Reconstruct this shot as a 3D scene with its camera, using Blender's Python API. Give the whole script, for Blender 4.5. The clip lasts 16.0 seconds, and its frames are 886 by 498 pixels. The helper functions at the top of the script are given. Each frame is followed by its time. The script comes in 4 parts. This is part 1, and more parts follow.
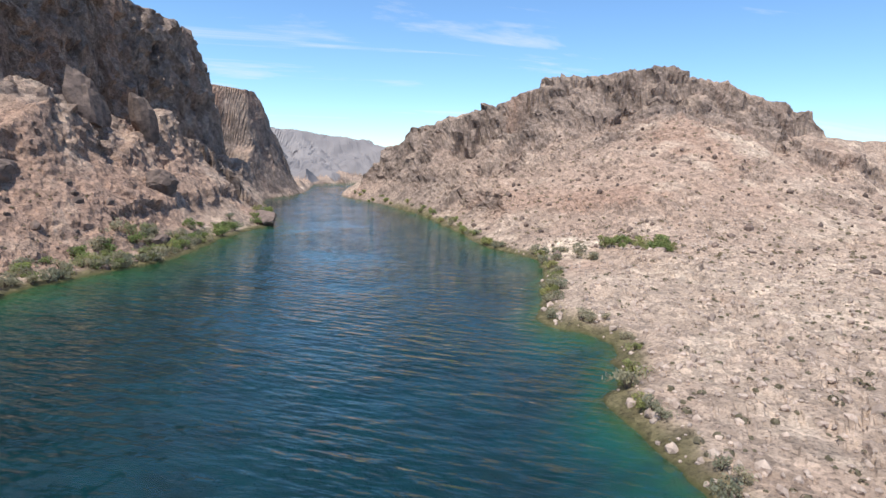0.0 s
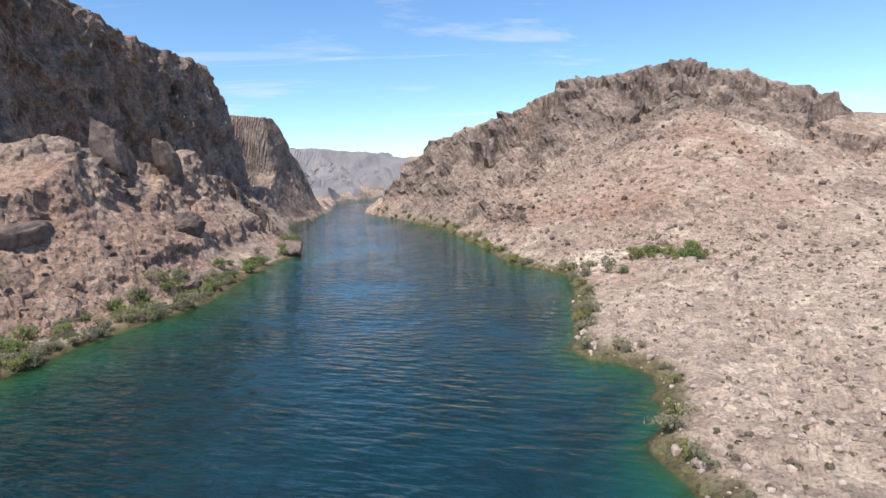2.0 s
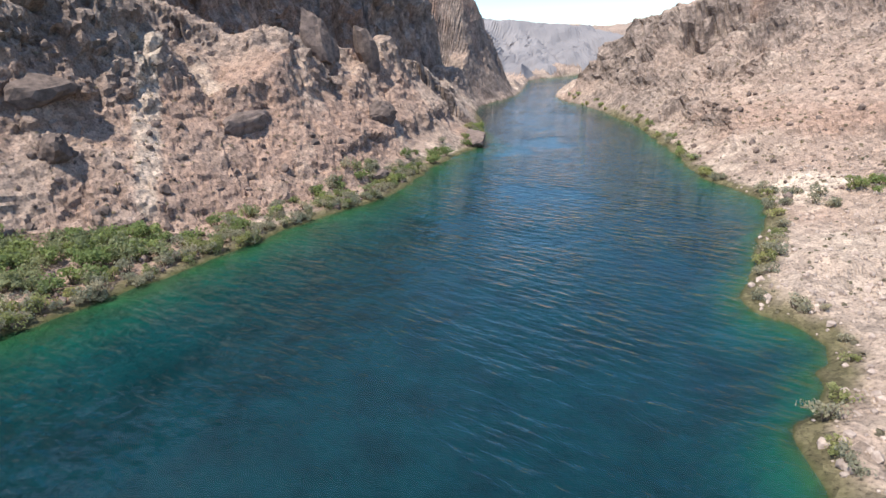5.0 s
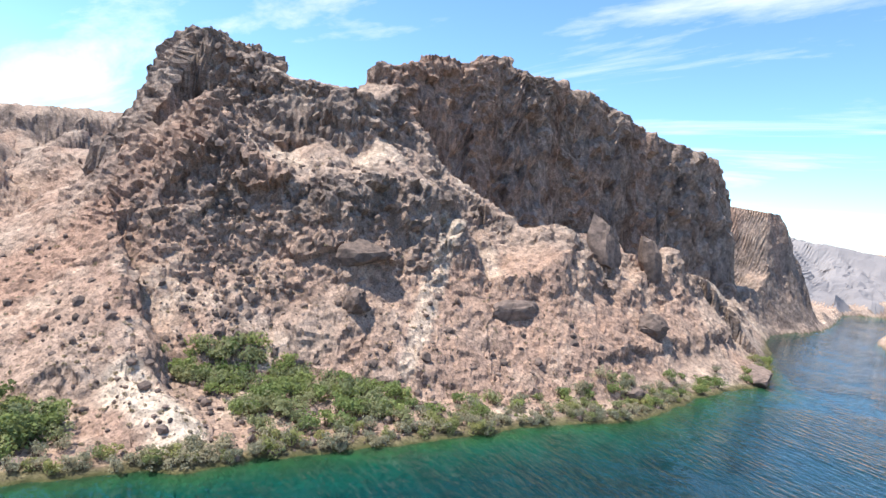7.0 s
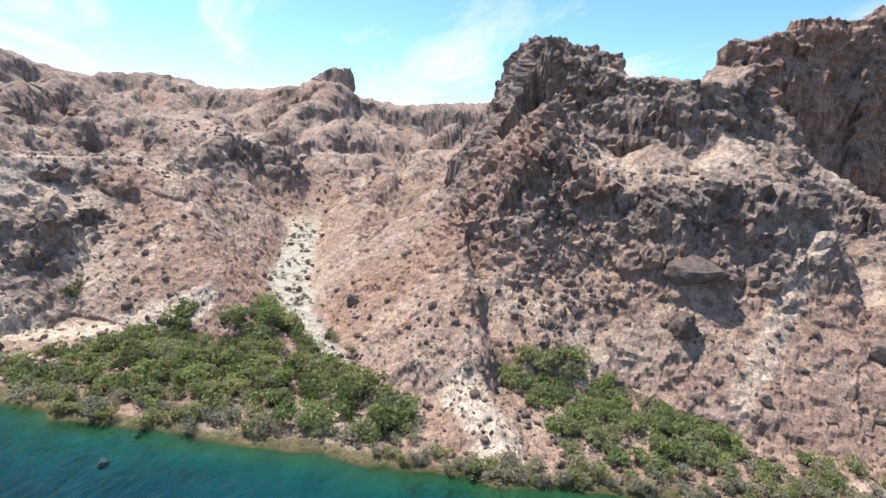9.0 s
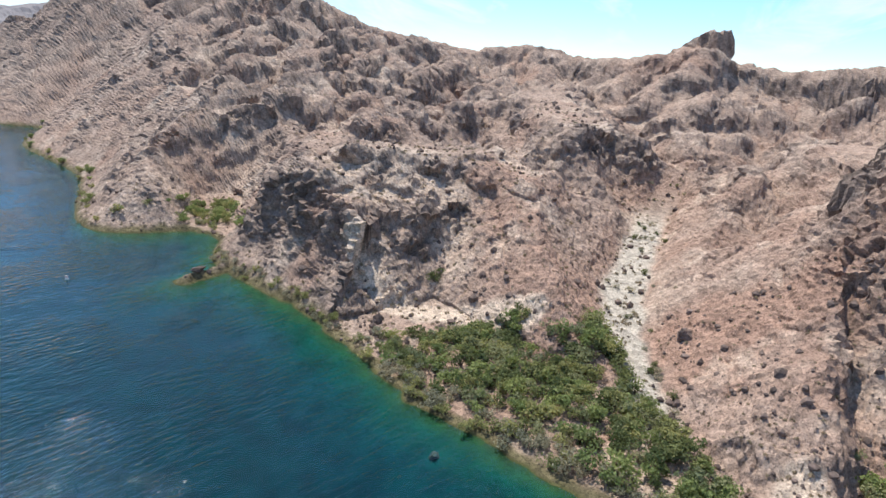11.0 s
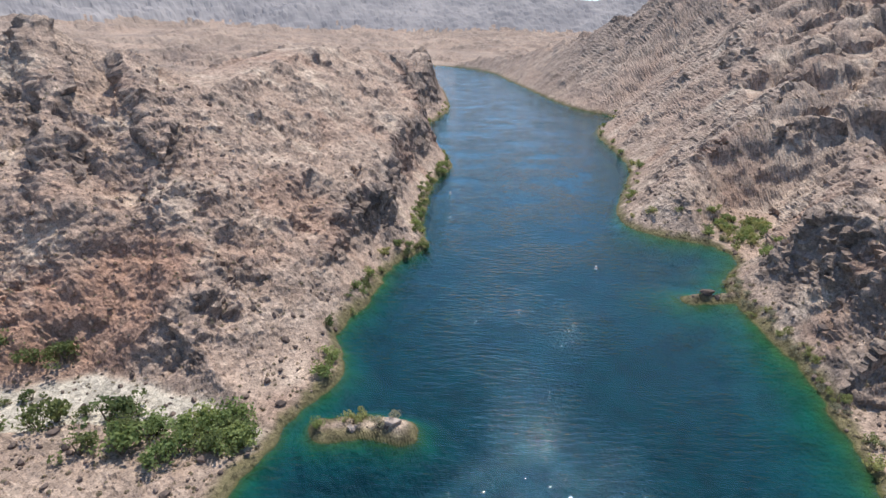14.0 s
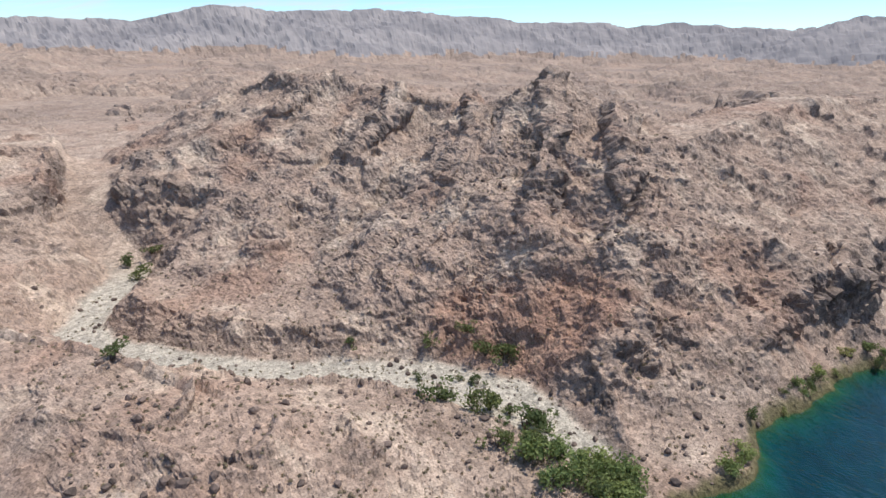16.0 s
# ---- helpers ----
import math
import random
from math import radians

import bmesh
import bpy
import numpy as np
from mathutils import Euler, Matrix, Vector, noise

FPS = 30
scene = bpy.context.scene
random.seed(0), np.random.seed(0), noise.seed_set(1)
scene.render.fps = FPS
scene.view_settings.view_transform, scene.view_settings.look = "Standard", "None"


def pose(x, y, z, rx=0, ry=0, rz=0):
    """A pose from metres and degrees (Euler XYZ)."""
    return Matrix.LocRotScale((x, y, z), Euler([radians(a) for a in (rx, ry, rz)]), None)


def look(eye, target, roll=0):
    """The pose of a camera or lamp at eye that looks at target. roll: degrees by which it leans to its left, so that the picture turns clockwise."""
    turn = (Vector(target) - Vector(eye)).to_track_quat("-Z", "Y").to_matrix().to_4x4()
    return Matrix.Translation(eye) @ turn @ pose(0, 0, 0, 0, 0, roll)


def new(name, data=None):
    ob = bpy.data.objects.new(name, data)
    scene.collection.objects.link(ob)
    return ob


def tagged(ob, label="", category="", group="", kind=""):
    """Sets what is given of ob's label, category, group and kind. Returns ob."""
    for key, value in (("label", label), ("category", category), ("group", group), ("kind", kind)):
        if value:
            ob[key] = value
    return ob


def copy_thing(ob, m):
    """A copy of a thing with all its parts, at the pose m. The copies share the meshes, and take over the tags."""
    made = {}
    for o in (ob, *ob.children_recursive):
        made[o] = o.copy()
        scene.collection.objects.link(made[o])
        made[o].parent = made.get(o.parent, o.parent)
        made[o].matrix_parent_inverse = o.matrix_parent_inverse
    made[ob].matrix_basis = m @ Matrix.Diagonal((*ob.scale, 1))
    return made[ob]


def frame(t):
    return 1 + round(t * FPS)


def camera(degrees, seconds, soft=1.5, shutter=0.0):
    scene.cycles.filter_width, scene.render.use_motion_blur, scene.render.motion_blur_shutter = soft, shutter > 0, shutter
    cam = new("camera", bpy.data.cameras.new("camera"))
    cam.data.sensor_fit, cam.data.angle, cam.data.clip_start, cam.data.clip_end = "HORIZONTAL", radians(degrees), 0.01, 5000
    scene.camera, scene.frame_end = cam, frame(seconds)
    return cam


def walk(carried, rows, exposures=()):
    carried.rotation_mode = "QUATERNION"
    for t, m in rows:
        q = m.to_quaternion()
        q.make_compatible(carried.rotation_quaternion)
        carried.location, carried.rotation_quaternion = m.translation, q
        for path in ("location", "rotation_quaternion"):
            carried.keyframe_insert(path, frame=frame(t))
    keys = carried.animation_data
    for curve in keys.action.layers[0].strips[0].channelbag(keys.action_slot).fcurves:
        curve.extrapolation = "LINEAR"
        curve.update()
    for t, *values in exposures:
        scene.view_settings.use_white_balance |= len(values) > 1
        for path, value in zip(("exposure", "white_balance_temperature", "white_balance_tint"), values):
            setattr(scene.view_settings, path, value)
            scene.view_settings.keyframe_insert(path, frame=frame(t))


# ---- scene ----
# ------------------------------------------------------------------ camera
cam = camera(74.55, 16.0)


def turned(yaw, pitch, roll):
    """Turn of the camera: yaw to the left of north, pitch upwards, roll to its left, in degrees."""
    return pose(0, 0, 0, 0, 0, yaw) @ pose(0, 0, 0, 90 + pitch) @ pose(0, 0, 0, 0, 0, roll)


PATH = [
    (0.0, pose(-0.00, -0.00, 31.00) @ turned(-8.60, -8.37, 1.87)),
    (0.5, pose(0.08, 0.61, 32.37) @ turned(-9.08, -7.49, 0.90)),
    (1.0, pose(0.14, 1.05, 34.29) @ turned(-9.84, -7.93, 1.43)),
    (1.5, pose(0.35, 1.35, 36.20) @ turned(-7.48, -7.11, -0.05)),
    (2.0, pose(0.16, 1.49, 38.07) @ turned(-6.01, -8.11, -2.84)),
    (2.5, pose(0.14, 1.78, 40.08) @ turned(-5.83, -8.88, -2.20)),
    (3.0, pose(0.34, 1.99, 42.22) @ turned(-5.74, -6.25, -1.41)),
    (3.5, pose(0.83, 1.88, 44.22) @ turned(-3.04, -9.63, 0.14)),
    (3.7, pose(1.23, 1.83, 44.89) @ turned(-0.87, -20.41, 0.39)),
    (5.8, pose(6.12, 1.43, 49.82) @ turned(22.74, -17.54, -2.58)),
    (6.0, pose(6.11, 1.93, 50.56) @ turned(25.00, -8.69, -0.24)),
    (6.5, pose(5.51, 4.25, 53.00) @ turned(31.73, -2.07, 6.04)),
    (7.0, pose(5.03, 5.85, 55.37) @ turned(39.44, -3.60, 6.95)),
    (7.5, pose(5.36, 7.50, 58.57) @ turned(46.97, -5.42, 4.79)),
    (8.0, pose(6.26, 9.77, 62.95) @ turned(55.90, -7.81, 4.84)),
    (8.5, pose(6.79, 12.29, 67.55) @ turned(64.18, -8.57, 5.13)),
    (8.7, pose(6.63, 12.86, 69.21) @ turned(67.74, -9.27, 4.69)),
    (10.8, pose(-2.03, 15.04, 91.78) @ turned(103.21, -17.83, 3.91)),
    (11.0, pose(-2.80, 15.44, 93.19) @ turned(106.75, -17.48, 3.44)),
    (11.5, pose(-4.53, 16.27, 96.33) @ turned(116.01, -18.61, 3.71)),
    (12.0, pose(-5.45, 16.90, 99.47) @ turned(124.68, -19.02, 3.85)),
    (12.5, pose(-5.24, 16.79, 102.42) @ turned(132.02, -19.02, 3.26)),
    (13.0, pose(-4.99, 16.60, 105.11) @ turned(139.26, -18.06, 2.11)),
    (13.5, pose(-5.22, 16.37, 107.74) @ turned(147.16, -16.66, 1.21)),
    (14.0, pose(-4.17, 15.45, 110.04) @ turned(157.62, -21.21, 1.06)),
    (14.5, pose(-3.49, 14.83, 112.16) @ turned(168.91, -18.96, 2.37)),
    (15.0, pose(-3.14, 14.50, 114.13) @ turned(180.50, -20.50, -0.49)),
    (15.5, pose(-2.66, 14.57, 117.13) @ turned(190.44, -20.38, -1.89)),
    (16.0, pose(-1.99, 14.27, 119.47) @ turned(201.20, -18.88, 0.56)),
]
# the clip's own brightness drifts as it turns
walk(cam, PATH, [(0.0, 0.4), (3.5, 0.32), (5.8, 1.0), (6.0, 1.05), (7.0, 0.98), (8.7, 0.74), (11.0, 0.48), (13.5, 0.45), (14.5, 0.45), (16.0, 0.25)])

# ------------------------------------------------------------------ sky and sun
SUN_LEFT, SUN_HIGH = 139.0, 64.0          # degrees left of north, degrees above the horizon
sun_dir = Vector((-math.sin(radians(SUN_LEFT)) * math.cos(radians(SUN_HIGH)),
                  math.cos(radians(SUN_LEFT)) * math.cos(radians(SUN_HIGH)), math.sin(radians(SUN_HIGH))))
sun = new("sun", bpy.data.lights.new("sun", "SUN"))
sun.data.energy, sun.data.angle, sun.data.color = 4.2, radians(0.53), (1.0, 0.955, 0.89)
sun.matrix_world = look(sun_dir * 900, (0, 0, 0))
world = bpy.data.worlds.new("sky")
scene.world = world
world.use_nodes = True
wn, wl = world.node_tree.nodes, world.node_tree.links
sky = wn.new("ShaderNodeTexSky")
sky.sky_type, sky.sun_disc = "NISHITA", False
sky.sun_elevation, sky.sun_rotation = radians(SUN_HIGH), radians(-SUN_LEFT)
sky.air_density, sky.dust_density, sky.ozone_density, sky.altitude = 1.0, 0.0, 3.5, 900
bg = wn["Background"]
bg.inputs["Strength"].default_value = 0.15


def wnode(kind, **values):
    n = wn.new(kind)
    for key, value in values.items():
        n.inputs[key].default_value = value
    return n


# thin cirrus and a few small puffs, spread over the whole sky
wtc = wn.new("ShaderNodeTexCoord")
wsep = wn.new("ShaderNodeSeparateXYZ")
wl.new(wtc.outputs["Generated"], wsep.inputs[0])
wdiv = wn.new("ShaderNodeVectorMath"); wdiv.operation = "DIVIDE"
wz = wn.new("ShaderNodeMath"); wz.operation = "ADD"; wz.inputs[1].default_value = 0.12
wl.new(wsep.outputs["Z"], wz.inputs[0])
wcz = wn.new("ShaderNodeCombineXYZ")
for i in range(3):
    wl.new(wz.outputs[0], wcz.inputs[i])
wl.new(wtc.outputs["Generated"], wdiv.inputs[0]); wl.new(wcz.outputs[0], wdiv.inputs[1])
wmap = wn.new("ShaderNodeMapping")
wmap.inputs["Rotation"].default_value = (0, 0, radians(35))
wmap.inputs["Scale"].default_value = (0.55, 1.7, 1.0)
wmap.inputs["Location"].default_value = (0.7, 0.35, 0)
wl.new(wdiv.outputs[0], wmap.inputs["Vector"])
wnoise = wnode("ShaderNodeTexNoise", Scale=0.85, Detail=9.0, Roughness=0.62, Distortion=0.5)
wl.new(wmap.outputs[0], wnoise.inputs["Vector"])
wramp = wn.new("ShaderNodeValToRGB")
wramp.color_ramp.elements[0].position, wramp.color_ramp.elements[1].position = 0.545, 0.77
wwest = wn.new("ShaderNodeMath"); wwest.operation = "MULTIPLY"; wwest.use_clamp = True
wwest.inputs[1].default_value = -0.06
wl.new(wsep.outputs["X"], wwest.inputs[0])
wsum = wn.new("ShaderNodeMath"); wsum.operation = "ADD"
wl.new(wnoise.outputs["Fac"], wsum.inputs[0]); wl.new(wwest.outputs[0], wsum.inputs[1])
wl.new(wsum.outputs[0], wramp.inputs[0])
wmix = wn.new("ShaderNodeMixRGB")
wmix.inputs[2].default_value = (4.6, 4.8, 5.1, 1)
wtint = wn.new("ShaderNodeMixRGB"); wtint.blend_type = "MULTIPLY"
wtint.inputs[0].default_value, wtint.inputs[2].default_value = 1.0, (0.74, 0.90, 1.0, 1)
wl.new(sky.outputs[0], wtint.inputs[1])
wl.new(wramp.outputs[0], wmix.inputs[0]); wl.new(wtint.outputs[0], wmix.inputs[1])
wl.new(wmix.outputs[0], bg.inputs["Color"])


# ------------------------------------------------------------------ vector noise
RNG = np.random.RandomState(7)
PERM = np.concatenate([RNG.permutation(256)] * 3).astype(np.int64)
GRAD = RNG.normal(size=(256, 3)); GRAD /= np.linalg.norm(GRAD, axis=1)[:, None]
GRAD = GRAD.astype(np.float32)


def perlin(x, y, z):
    """Gradient noise, about -0.7 to 0.7."""
    fx, fy, fz = np.floor(x), np.floor(y), np.floor(z)
    ix, iy, iz = fx.astype(np.int64) & 255, fy.astype(np.int64) & 255, fz.astype(np.int64) & 255
    x, y, z = (x - fx).astype(np.float32), (y - fy).astype(np.float32), (z - fz).astype(np.float32)
    u, v, w = (t * t * t * (t * (t * 6 - 15) + 10) for t in (x, y, z))
    out = 0
    for a in (0, 1):
        pa = PERM[ix + a]
        for b in (0, 1):
            pb = PERM[pa + iy + b]
            for c in (0, 1):
                g = GRAD[PERM[pb + iz + c]]
                k = (u if a else 1 - u) * (v if b else 1 - v) * (w if c else 1 - w)
                out = out + k * (g[:, 0] * (x - a) + g[:, 1] * (y - b) + g[:, 2] * (z - c))
    return out


def fractal(x, y, z, size, octaves, rough=0.5, ridged=False):
    total, amp = 0, 1.0
    for o in range(octaves):
        f = 2.03 ** o / size
        n = perlin(x * f + 17.3 * o, y * f - 9.1 * o, z * f + 3.7 * o)
        total = total + amp * ((0.35 - np.abs(n)) * 1.6 if ridged else n)
        amp *= rough
    return total


def cells(x, y, z, size):
    """Blocky relief: distance to the nearest jittered cell point, and the height of that cell's own tilted face."""
    x, y, z = x / size, y / size, z / size
    fx, fy, fz = np.floor(x).astype(np.int64), np.floor(y).astype(np.int64), np.floor(z).astype(np.int64)
    best, own = np.full(len(x), 9.0, np.float32), np.zeros(len(x), np.float32)
    for a in (-1, 0, 1):
        for b in (-1, 0, 1):
            for c in (-1, 0, 1):
                h = PERM[PERM[PERM[(fx + a) & 255] + ((fy + b) & 255)] + ((fz + c) & 255)]
                g = GRAD[h]
                dx, dy, dz = x - (fx + a + 0.5 + 0.5 * g[:, 0]), y - (fy + b + 0.5 + 0.5 * g[:, 1]), z - (fz + c + 0.5 + 0.5 * g[:, 2])
                d = (dx * dx + dy * dy + dz * dz).astype(np.float32)
                tilt = GRAD[(h * 7 + 31) & 255]
                face = (h / 255.0 - 0.5) + 0.75 * (dx * tilt[:, 0] + dy * tilt[:, 1] + dz * tilt[:, 2])
                m = d < best
                best[m], own[m] = d[m], face[m]
    return np.sqrt(best), own


# ------------------------------------------------------------------ plan of the canyon
WEST_SHORE = [(330, 850), (120, 835), (10, 800), (-46, 740), (-49, 650), (-48, 535), (-66, 445), (-50, 350), (-40, 285), (-50, 238), (-56, 182), (-71, 146), (-83, 108),
              (-96, 70), (-107, 45), (-119, 20), (-130, -6), (-143, -34), (-162, -60), (-186, -98), (-206, -142), (-220, -164), (-244, -178),
              (-252, -200), (-234, -228), (-237, -265), (-330, -372), (-405, -520), (-494, -607), (-500, -729), (-600, -1085),
              (-660, -1300), (-640, -1500), (-520, -1640), (-320, -1700)]
EAST_SHORE = [(330, 800), (140, 770), (50, 740), (8, 690), (-4, 620), (-14, 541), (-5, 483), (9, 452), (34, 360), (44, 285), (50, 213), (60, 190), (54, 157), (43, 127),
              (38, 110), (45, 99), (43, 88), (38, 77), (33, 66), (34, 48), (31, 10), (24, -40), (8, -95), (-16, -130), (-38, -151), (-40, -176),
              (-58, -198), (-80, -234), (-104, -250), (-116, -288), (-156, -372), (-194, -431), (-232, -594), (-324, -746),
              (-430, -1051), (-480, -1250), (-440, -1420), (-300, -1500)]


def curved(points, step):
    """Points along a smooth curve through the given ones."""
    p = np.array([points[0], *points, points[-1]], float)
    out = []
    for a, b, c, d in zip(p[:-3], p[1:-2], p[2:-1], p[3:]):
        n = max(2, int(np.linalg.norm(c - b) / step))
        t = np.linspace(0, 1, n, endpoint=False)[:, None]
        out.append(0.5 * (2 * b + (c - a) * t + (2 * a - 5 * b + 4 * c - d) * t ** 2 + (3 * b - a - 3 * c + d) * t ** 3))
    return np.concatenate(out + [p[-1:]])


def near(px, py, line, chunk=60000):
    """Distance to a polyline and the values (columns from the third) carried along it, for each point."""
    line = np.asarray(line, float)
    a, b = line[:-1], line[1:]
    ab = b[:, :2] - a[:, :2]
    ll = (ab ** 2).sum(1) + 1e-9
    dist, val, side = np.empty(len(px)), np.empty((len(px), line.shape[1] - 2)), np.empty(len(px))
    for s in range(0, len(px), chunk):
        x, y = px[s:s + chunk, None], py[s:s + chunk, None]
        t = np.clip(((x - a[:, 0]) * ab[:, 0] + (y - a[:, 1]) * ab[:, 1]) / ll, 0, 1)
        dx, dy = x - a[:, 0] - t * ab[:, 0], y - a[:, 1] - t * ab[:, 1]
        d = dx * dx + dy * dy
        i = d.argmin(1)
        r = np.arange(len(i))
        dist[s:s + chunk] = np.sqrt(d[r, i])
        side[s:s + chunk] = ab[i, 0] * dy[r, i] - ab[i, 1] * dx[r, i]
        if line.shape[1] > 2:
            tt = t[r, i][:, None]
            val[s:s + chunk] = a[i, 2:] * (1 - tt) + b[i, 2:] * tt
    return dist, val, side


west, east = curved(WEST_SHORE, 11), curved(EAST_SHORE, 11)

# ridges: crest points (x, y, z), half width of the top, height and width of the cliff, slope below it
RIDGES = {
    "cliff_gap": ([(-57, 532, 48), (-70, 517, 72), (-90, 506, 83), (-118, 490, 85)], 8, 36, 20, 0.9),
    "cliff_north": ([(-108, 428, 103), (-117, 414, 110), (-131, 382, 113), (-146, 341, 121), (-156, 306, 130), (-168, 270, 130), (-176, 247, 131)], 7, 86, 9, 0.34),
    "cliff_west": ([(-176, 247, 129), (-184, 217, 126), (-192, 193, 116)], 7, 68, 9, 0.58),
    "cliff_notch": ([(-192, 193, 112), (-184, 171, 98), (-187, 159, 97), (-195, 149, 98), (-208, 138, 105)], 7, 20, 10, 0.82),
    "peak_west": ([(-208, 138, 107), (-226, 128, 114), (-232, 121, 117), (-229, 110, 102), (-223, 98, 88)], 5, 66, 9, 0.5),
    "back_west": ([(-270, 500, 96), (-295, 330, 98), (-335, 220, 86), (-345, 150, 64)], 30, 10, 40, 0.9),
    "hill_east": ([(4, 485, 14), (28, 475, 40), (52, 467, 57), (80, 448, 63), (106, 430, 71), (142, 407, 89), (197, 372, 94), (228, 365, 86), (288, 360, 70),
                   (312, 372, 48)], 10, 30, 11, 0.5),
    "cone_east": ([(197, 365, 72), (175, 306, 56), (140, 250, 24)], 3, 0, 1, 0.42),
    "cone_east_far": ([(300, 350, 42), (250, 270, 18), (200, 215, 9)], 4, 0, 1, 0.25),
    "headland": ([(-205, -100, 34), (-236, -106, 44), (-266, -104, 52), (-288, -60, 52), (-272, -25, 45), (-225, -6, 26)], 10, 6, 14, 0.50),
    "headland_two": ([(-268, -215, 26), (-284, -160, 36), (-340, -160, 48)], 10, 6, 14, 0.5),
    "headland_three": ([(-300, -300, 44), (-340, -310, 52), (-400, -330, 60)], 12, 10, 14, 0.5),
    "wash_hill": ([(-330, 60, 52), (-360, -10, 62), (-450, -40, 66), (-520, -60, 74)], 14, 14, 20, 0.5),
    "mountain_south": ([(-560, -420, 100), (-640, -620, 140), (-724, -679, 190), (-724, -525, 176), (-691, -396, 170), (-737, -305, 126), (-777, -185, 112),
                        (-792, -118, 118), (-760, -40, 106), (-703, 38, 114), (-690, 160, 104), (-640, 300, 118), (-560, 420, 150)], 12, 30, 40, 0.32),
    "mountain_spur": ([(-724, -525, 150), (-560, -330, 86), (-470, -300, 60)], 10, 12, 30, 0.34),
    "butte": ([(-712, 60, 122), (-698, 84, 140)], 8, 22, 8, 0.6),
    "butte_low": ([(-792, -125, 118), (-790, -95, 118)], 10, 12, 8, 0.4),
    "hill_south": ([(10, -190, 22), (4, -240, 44), (12, -300, 76), (30, -325, 85), (66, -335, 99), (112, -340, 84), (165, -350, 92), (213, -358, 97),
                    (266, -352, 102), (300, -346, 90), (330, -340, 78)], 5, 4, 10, 0.60),
    "hill_south_river": ([(12, -300, 74), (-40, -400, 84), (-87, -479, 90), (-160, -560, 82), (-244, -650, 62), (-290, -720, 40)], 8, 4, 16, 0.62),
    "spur_south": ([(106, -233, 35), (90, -280, 60), (80, -320, 80)], 4, 2, 8, 0.6),
    "spur_south_two": ([(180, -215, 26), (200, -270, 52), (215, -345, 84)], 5, 2, 8, 0.55),
    "fin_one": ([(64, -332, 105), (58, -290, 81), (50, -245, 57), (44, -207, 34)], 2, 7, 5, 0.85),
    "fin_two": ([(28, -320, 91), (18, -280, 74), (12, -245, 58)], 2, 7, 5, 0.85),
    "fin_three": ([(112, -335, 90), (98, -300, 74), (104, -262, 54)], 2, 6, 5, 0.8),
    "fin_four": ([(170, -345, 97), (158, -312, 80), (172, -278, 62)], 2, 6, 6, 0.75),
    "fin_five": ([(225, -350, 99), (240, -312, 80)], 2, 6, 6, 0.75),
    "foreground_hill": ([(88, -104, 12), (104, -92, 18), (130, -88, 21), (170, -92, 24), (260, -112, 32), (330, -100, 40)], 8, 1, 10, 0.42),
    "hill_east_near": ([(330, -180, 40), (380, -240, 60), (420, -180, 60)], 10, 10, 14, 0.45),
    "upstream": ([(-400, 900, 120), (-160, 905, 78), (-60, 930, 66), (0, 940, 60), (70, 900, 40), (300, 1000, 90)], 12, 20, 40, 0.35),
    "east_far": ([(560, 690, 74), (640, 640, 70), (760, 600, 80)], 20, 12, 30, 0.3),
    "pale_hill": ([(180, -560, 66), (233, -593, 74), (320, -560, 66)], 12, 10, 20, 0.35),
}
FAR_RANGES = [
    ([(-1700, 1300, 130), (-1500, 500, 90), (-1650, -300, 80), (-1700, -900, 90), (-1900, -1500, 110)], 200, 0.30),
    ([(-3900, -1800, 250), (-3300, -2700, 300), (-2600, -3400, 290), (-1700, -3900, 310), (-900, -4150, 290)], 300, 0.30),
    ([(-700, -4300, 270), (300, -4400, 290), (1200, -4150, 315), (1900, -3650, 360), (2600, -3000, 340), (3300, -2100, 250)], 260, 0.34),
]
# dry stream beds: x, y, z, half width
WASH_SOUTH = [(-12, -122, 0.6, 5), (17, -148, 1.0, 9), (40, -161, 1.4, 14), (70, -163, 1.8, 12), (95, -158, 2.0, 9), (123, -146, 2.4, 8),
              (157, -137, 2.8, 8), (196, -133, 3, 8), (226, -138, 3.5, 9), (240, -165, 4, 9), (260, -199, 5, 10), (304, -214, 7, 9), (420, -300, 14, 8)]
WASH_WEST = [(-150, 36, 3, 6), (-172, 30, 4, 6), (-200, 24, 6, 7), (-236, 22, 10, 9), (-280, 28, 15, 8), (-330, 34, 22, 8), (-400, 60, 34, 6),
             (-450, 120, 44, 4)]
SPIT = [(-98, 63, 1.5), (-112, 66, 6), (-132, 62, 9), (-168, 64, 15), (-220, 76, 24)]


def smooth(a, b, x):
    t = np.clip((x - a) / (b - a), 0, 1)
    return t * t * (3 - 2 * t)


